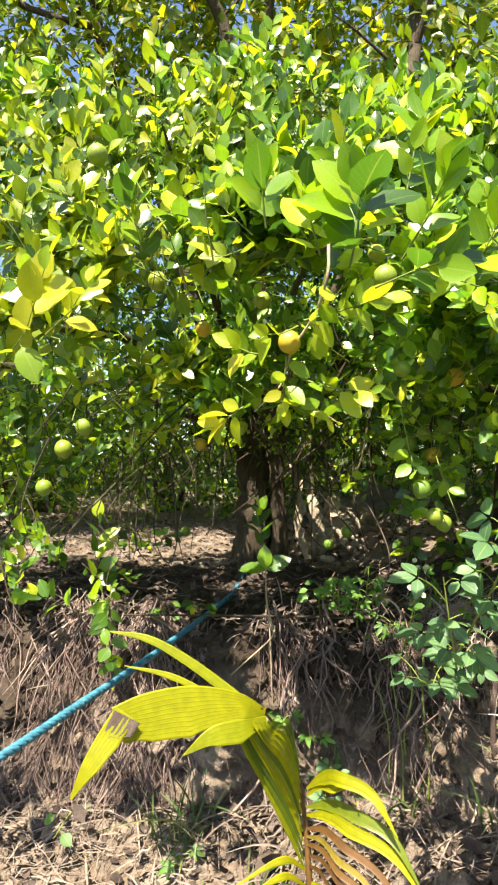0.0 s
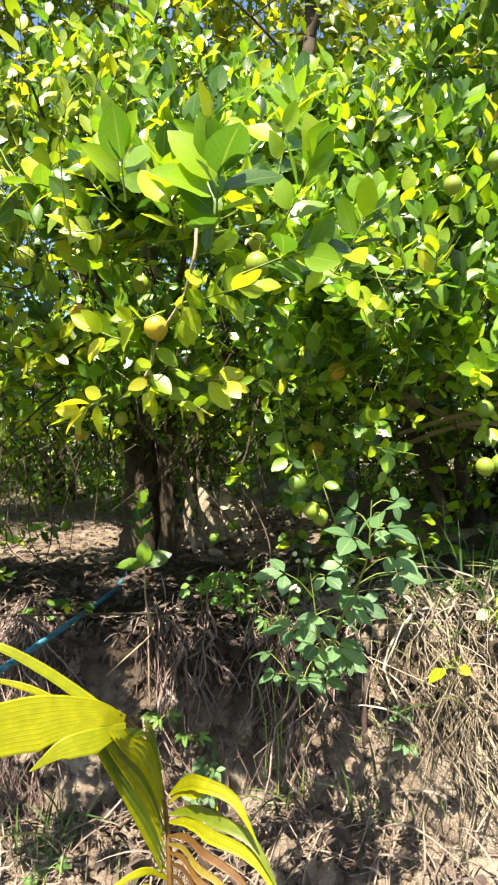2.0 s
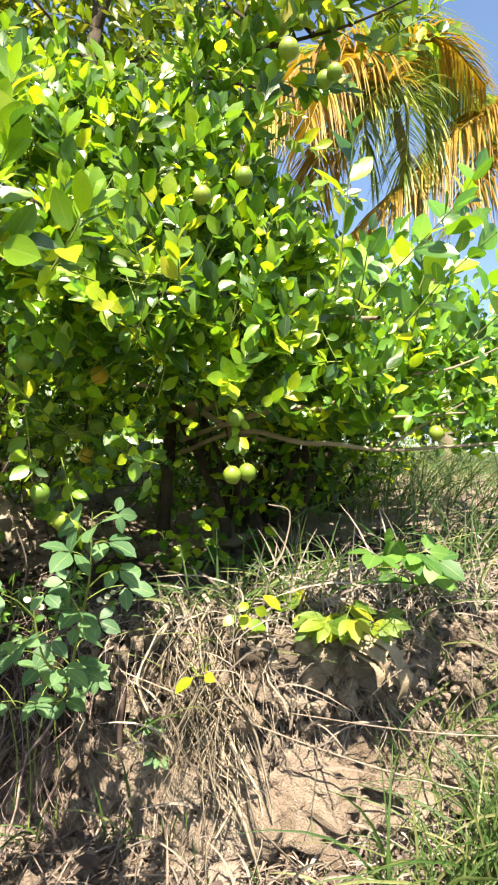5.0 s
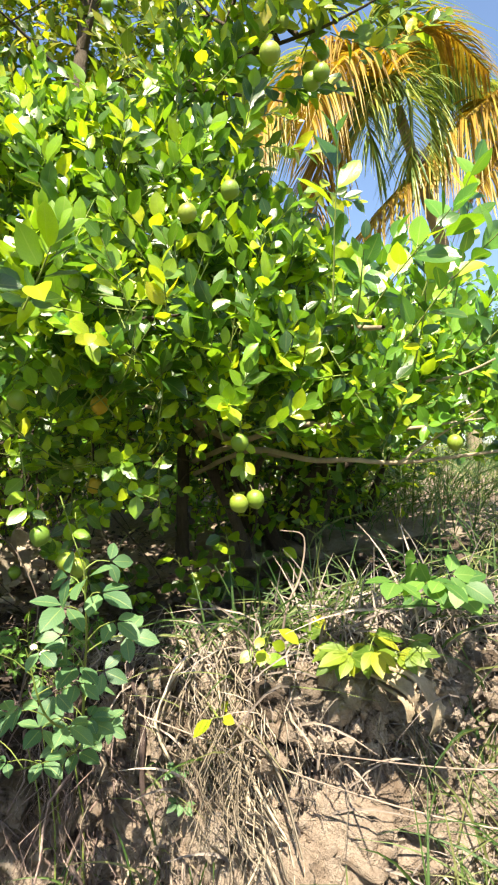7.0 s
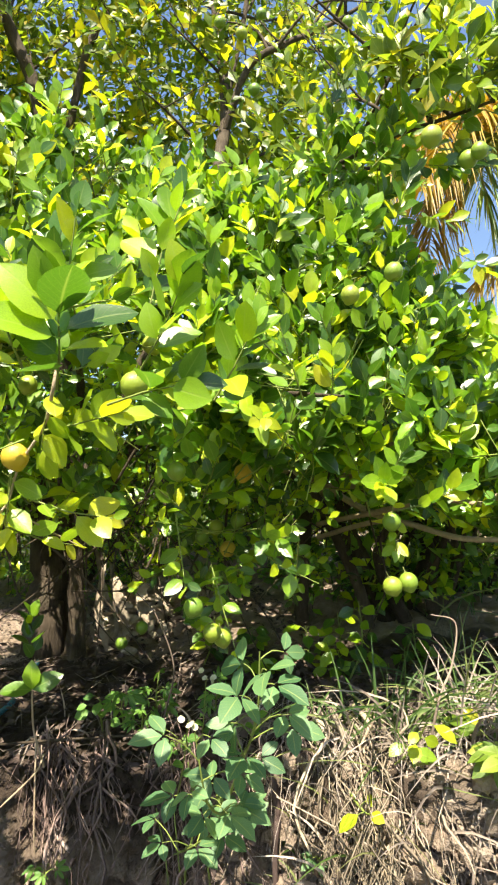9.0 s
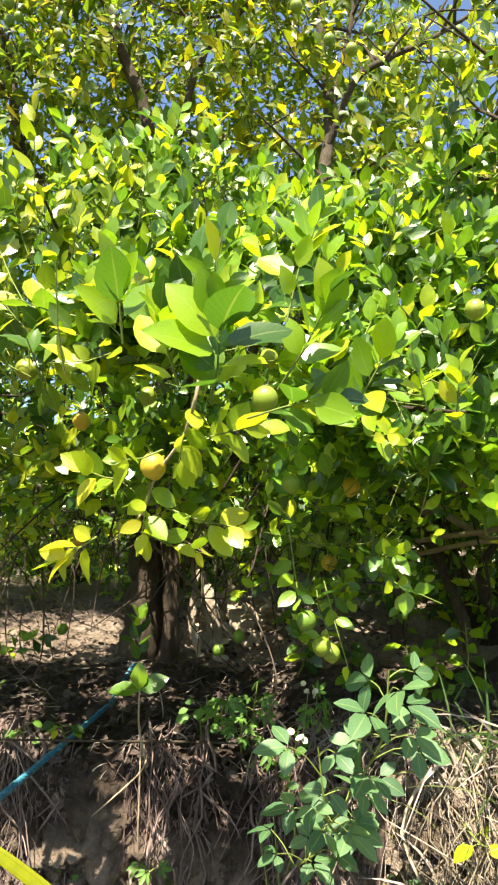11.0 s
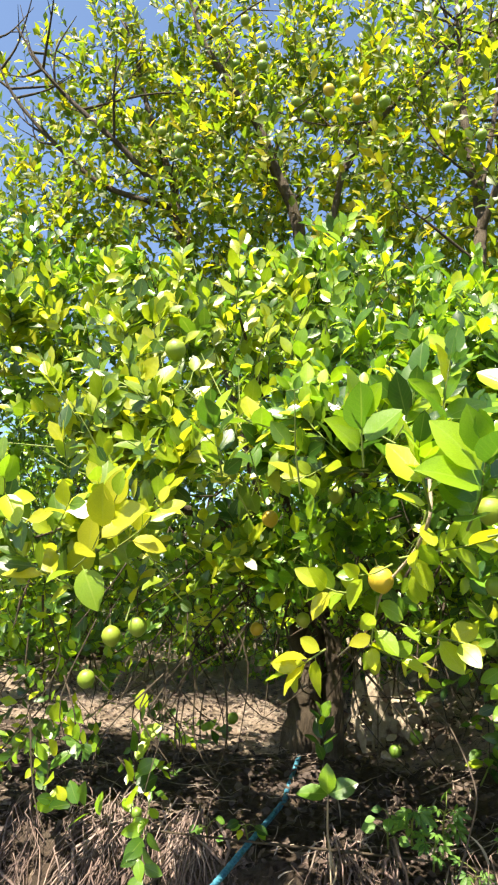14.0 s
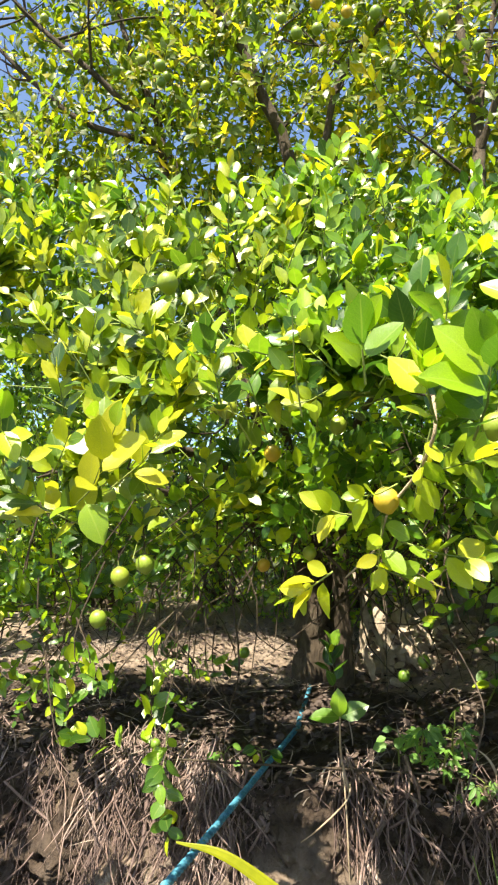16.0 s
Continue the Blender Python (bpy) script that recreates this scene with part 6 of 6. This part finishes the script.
def far_palms():
    z = float(ground_z(5.9, 6.3))
    c = (4.95, 6.2, 6.0)
    palm([(5.95, 6.3, z - 0.1), (5.57, 6.2, 3.95), (5.40, 6.2, 4.6), (4.97, 6.2, 5.9)], [
        ([c, (4.4, 6.2, 6.5), (3.76, 6.1, 6.25), (3.15, 6.0, 5.45), (2.8, 6.0, 4.6)], 0.95, True),
        ([c, (4.3, 5.7, 6.1), (3.6, 5.4, 5.6), (3.2, 5.3, 4.8)], 0.85, True),
        ([c, (4.6, 5.9, 6.0), (4.25, 5.8, 5.5), (4.3, 5.7, 4.8)], 0.7, False),
        ([c, (4.5, 6.4, 5.95), (4.0, 6.3, 5.3), (3.7, 6.2, 4.2)], 0.9, True),
        ([c, (4.2, 6.8, 6.2), (3.6, 7.0, 5.6), (3.4, 7.0, 4.6)], 0.9, False),
        ([c, (4.9, 5.9, 5.9), (4.85, 5.8, 5.3), (4.8, 5.8, 4.7)], 0.65, False),
        ([c, (5.15, 6.0, 6.1), (5.3, 5.9, 5.6), (5.25, 5.9, 5.0)], 0.65, False),
        ([c, (4.7, 6.4, 6.9), (5.1, 6.3, 7.25), (5.8, 6.2, 6.9), (6.35, 6.1, 6.1)], 1.0, False),
        ([c, (5.0, 5.8, 6.6), (5.4, 5.7, 6.6), (5.9, 5.6, 6.15)], 0.6, True),
        ([c, (5.3, 6.6, 7.2), (6.0, 7.0, 7.6), (6.9, 7.2, 7.2)], 0.9, False),
        ([c, (4.7, 6.8, 6.9), (4.3, 7.6, 7.2), (3.9, 8.4, 6.6)], 0.9, False)], 240, "leaning coconut palm with golden drooping fronds behind the lime trees")
    z = float(ground_z(8.2, 6.6))
    c = (7.3, 6.3, 6.2)
    palm([(8.3, 6.7, z - 0.1), (7.9, 6.5, 4.0), (7.4, 6.35, 6.1)], [
        ([c, (6.6, 6.05, 6.3), (5.9, 6.0, 5.85), (5.24, 6.0, 5.2), (4.2, 6.0, 4.15)], 1.15, True),
        ([c, (6.7, 5.8, 5.9), (6.1, 5.6, 5.3), (5.4, 5.5, 4.5)], 0.95, True),
        ([c, (6.6, 6.9, 7.2), (5.9, 7.2, 7.3), (5.2, 7.4, 6.6)], 1.0, False),
        ([c, (7.2, 5.4, 7.0), (7.0, 4.6, 6.9), (6.8, 3.9, 6.2)], 1.0, False),
        ([c, (7.9, 5.9, 7.1), (8.6, 5.6, 7.0), (9.2, 5.3, 6.1)], 1.0, False),
        ([c, (7.6, 7.0, 7.2), (8.0, 7.8, 7.2), (8.4, 8.5, 6.4)], 1.0, False)], 200, "tall coconut palm with golden drooping fronds behind the trees")


far_palms()

# ---- shrubs that close the view behind ----


def shrub(at, radius, height, count, seed, size=0.085):
    rng = np.random.default_rng(seed)
    x, y = at
    z = float(ground_z(x, y))
    ob = thing("shrub", (x, y, z), "dense green shrub behind the lime trees", "shrub", "shrubs behind")
    h = Heap()
    for k in range(9):
        a = k * 0.7
        e = np.array((x + math.cos(a) * radius * 0.6, y + math.sin(a) * radius * 0.6, z + height * rng.uniform(0.5, 0.9)))
        v, q = tube(curve_points([(x + math.cos(a) * 0.1, y + math.sin(a) * 0.1, z - 0.05), 0.5 * (np.array((x, y, z)) + e) + rng.normal(size=3) * 0.1, e], 4), (0.03, 0.02, 0.006), 6)
        h.add(v, q)
    put("stem_clump", h.mesh("stem_clump", BARK), ob, kind="stuff")
    u = rng.normal(size=(count, 3))
    u = unit(u) * rng.uniform(0.35, 1, (count, 1)) ** 0.5
    lump = np.array([1 + 0.35 * noise.noise(Vector(v) * 2.2 + Vector((seed, 0, 0))) for v in u])
    p = u * lump[:, None] * (radius, radius, height * 0.55) + (x, y, z + height * 0.5)
    p[:, 2] = np.maximum(p[:, 2], z + 0.03)
    g = (p, u * (1, 1, 0.4) + rng.normal(size=(count, 3)) * 0.7, UP + u * 0.6 + rng.normal(size=(count, 3)) * 0.4, size * rng.uniform(0.6, 1.3, count), rng.uniform(0.8, 1.3, count))
    put("crown", leaves_mesh("crown", [g], LEAF, "spare", seed), ob, kind="stuff")


# the low ones at y 2.45 and 2.75 are added to darken a hollow
for k, (x, y, r, hgt, c) in enumerate([(-3.4, 6.3, 1.4, 2.6, 3600), (-1.4, 6.6, 1.4, 2.4, 3600), (0.5, 6.6, 1.4, 2.5, 3600), (2.2, 6.4, 1.2, 2.0, 3000), (-5.2, 4.6, 1.5, 3.0, 3000), (4.2, 8.2, 1.7, 2.4, 3000), (7.2, 8.0, 2.0, 2.6, 3000),
                                          (9.0, 5.0, 1.8, 2.6, 2600), (-2.6, 4.6, 0.9, 1.6, 2200), (11.5, 9.5, 2.6, 3.6, 2600), (5.6, 11.5, 2.6, 3.4, 2600), (-2.3, 5.4, 1.1, 2.0, 2600), (-3.8, 4.2, 1.0, 2.2, 2200), (1.42, 2.45, 0.4, 0.62, 900), (1.85, 2.75, 0.45, 0.6, 900), (2.6, 3.6, 0.6, 0.9, 1200),
                                          (-1.7, 5.0, 0.6, 0.9, 1500), (-0.75, 5.2, 0.65, 1.0, 1700), (0.25, 5.2, 0.65, 1.0, 1700), (1.25, 5.0, 0.6, 0.9, 1500)]):
    shrub((x, y), r, hgt, int(c * 0.9), 300 + k, 0.055 if hgt <= 1.0 else 0.085)
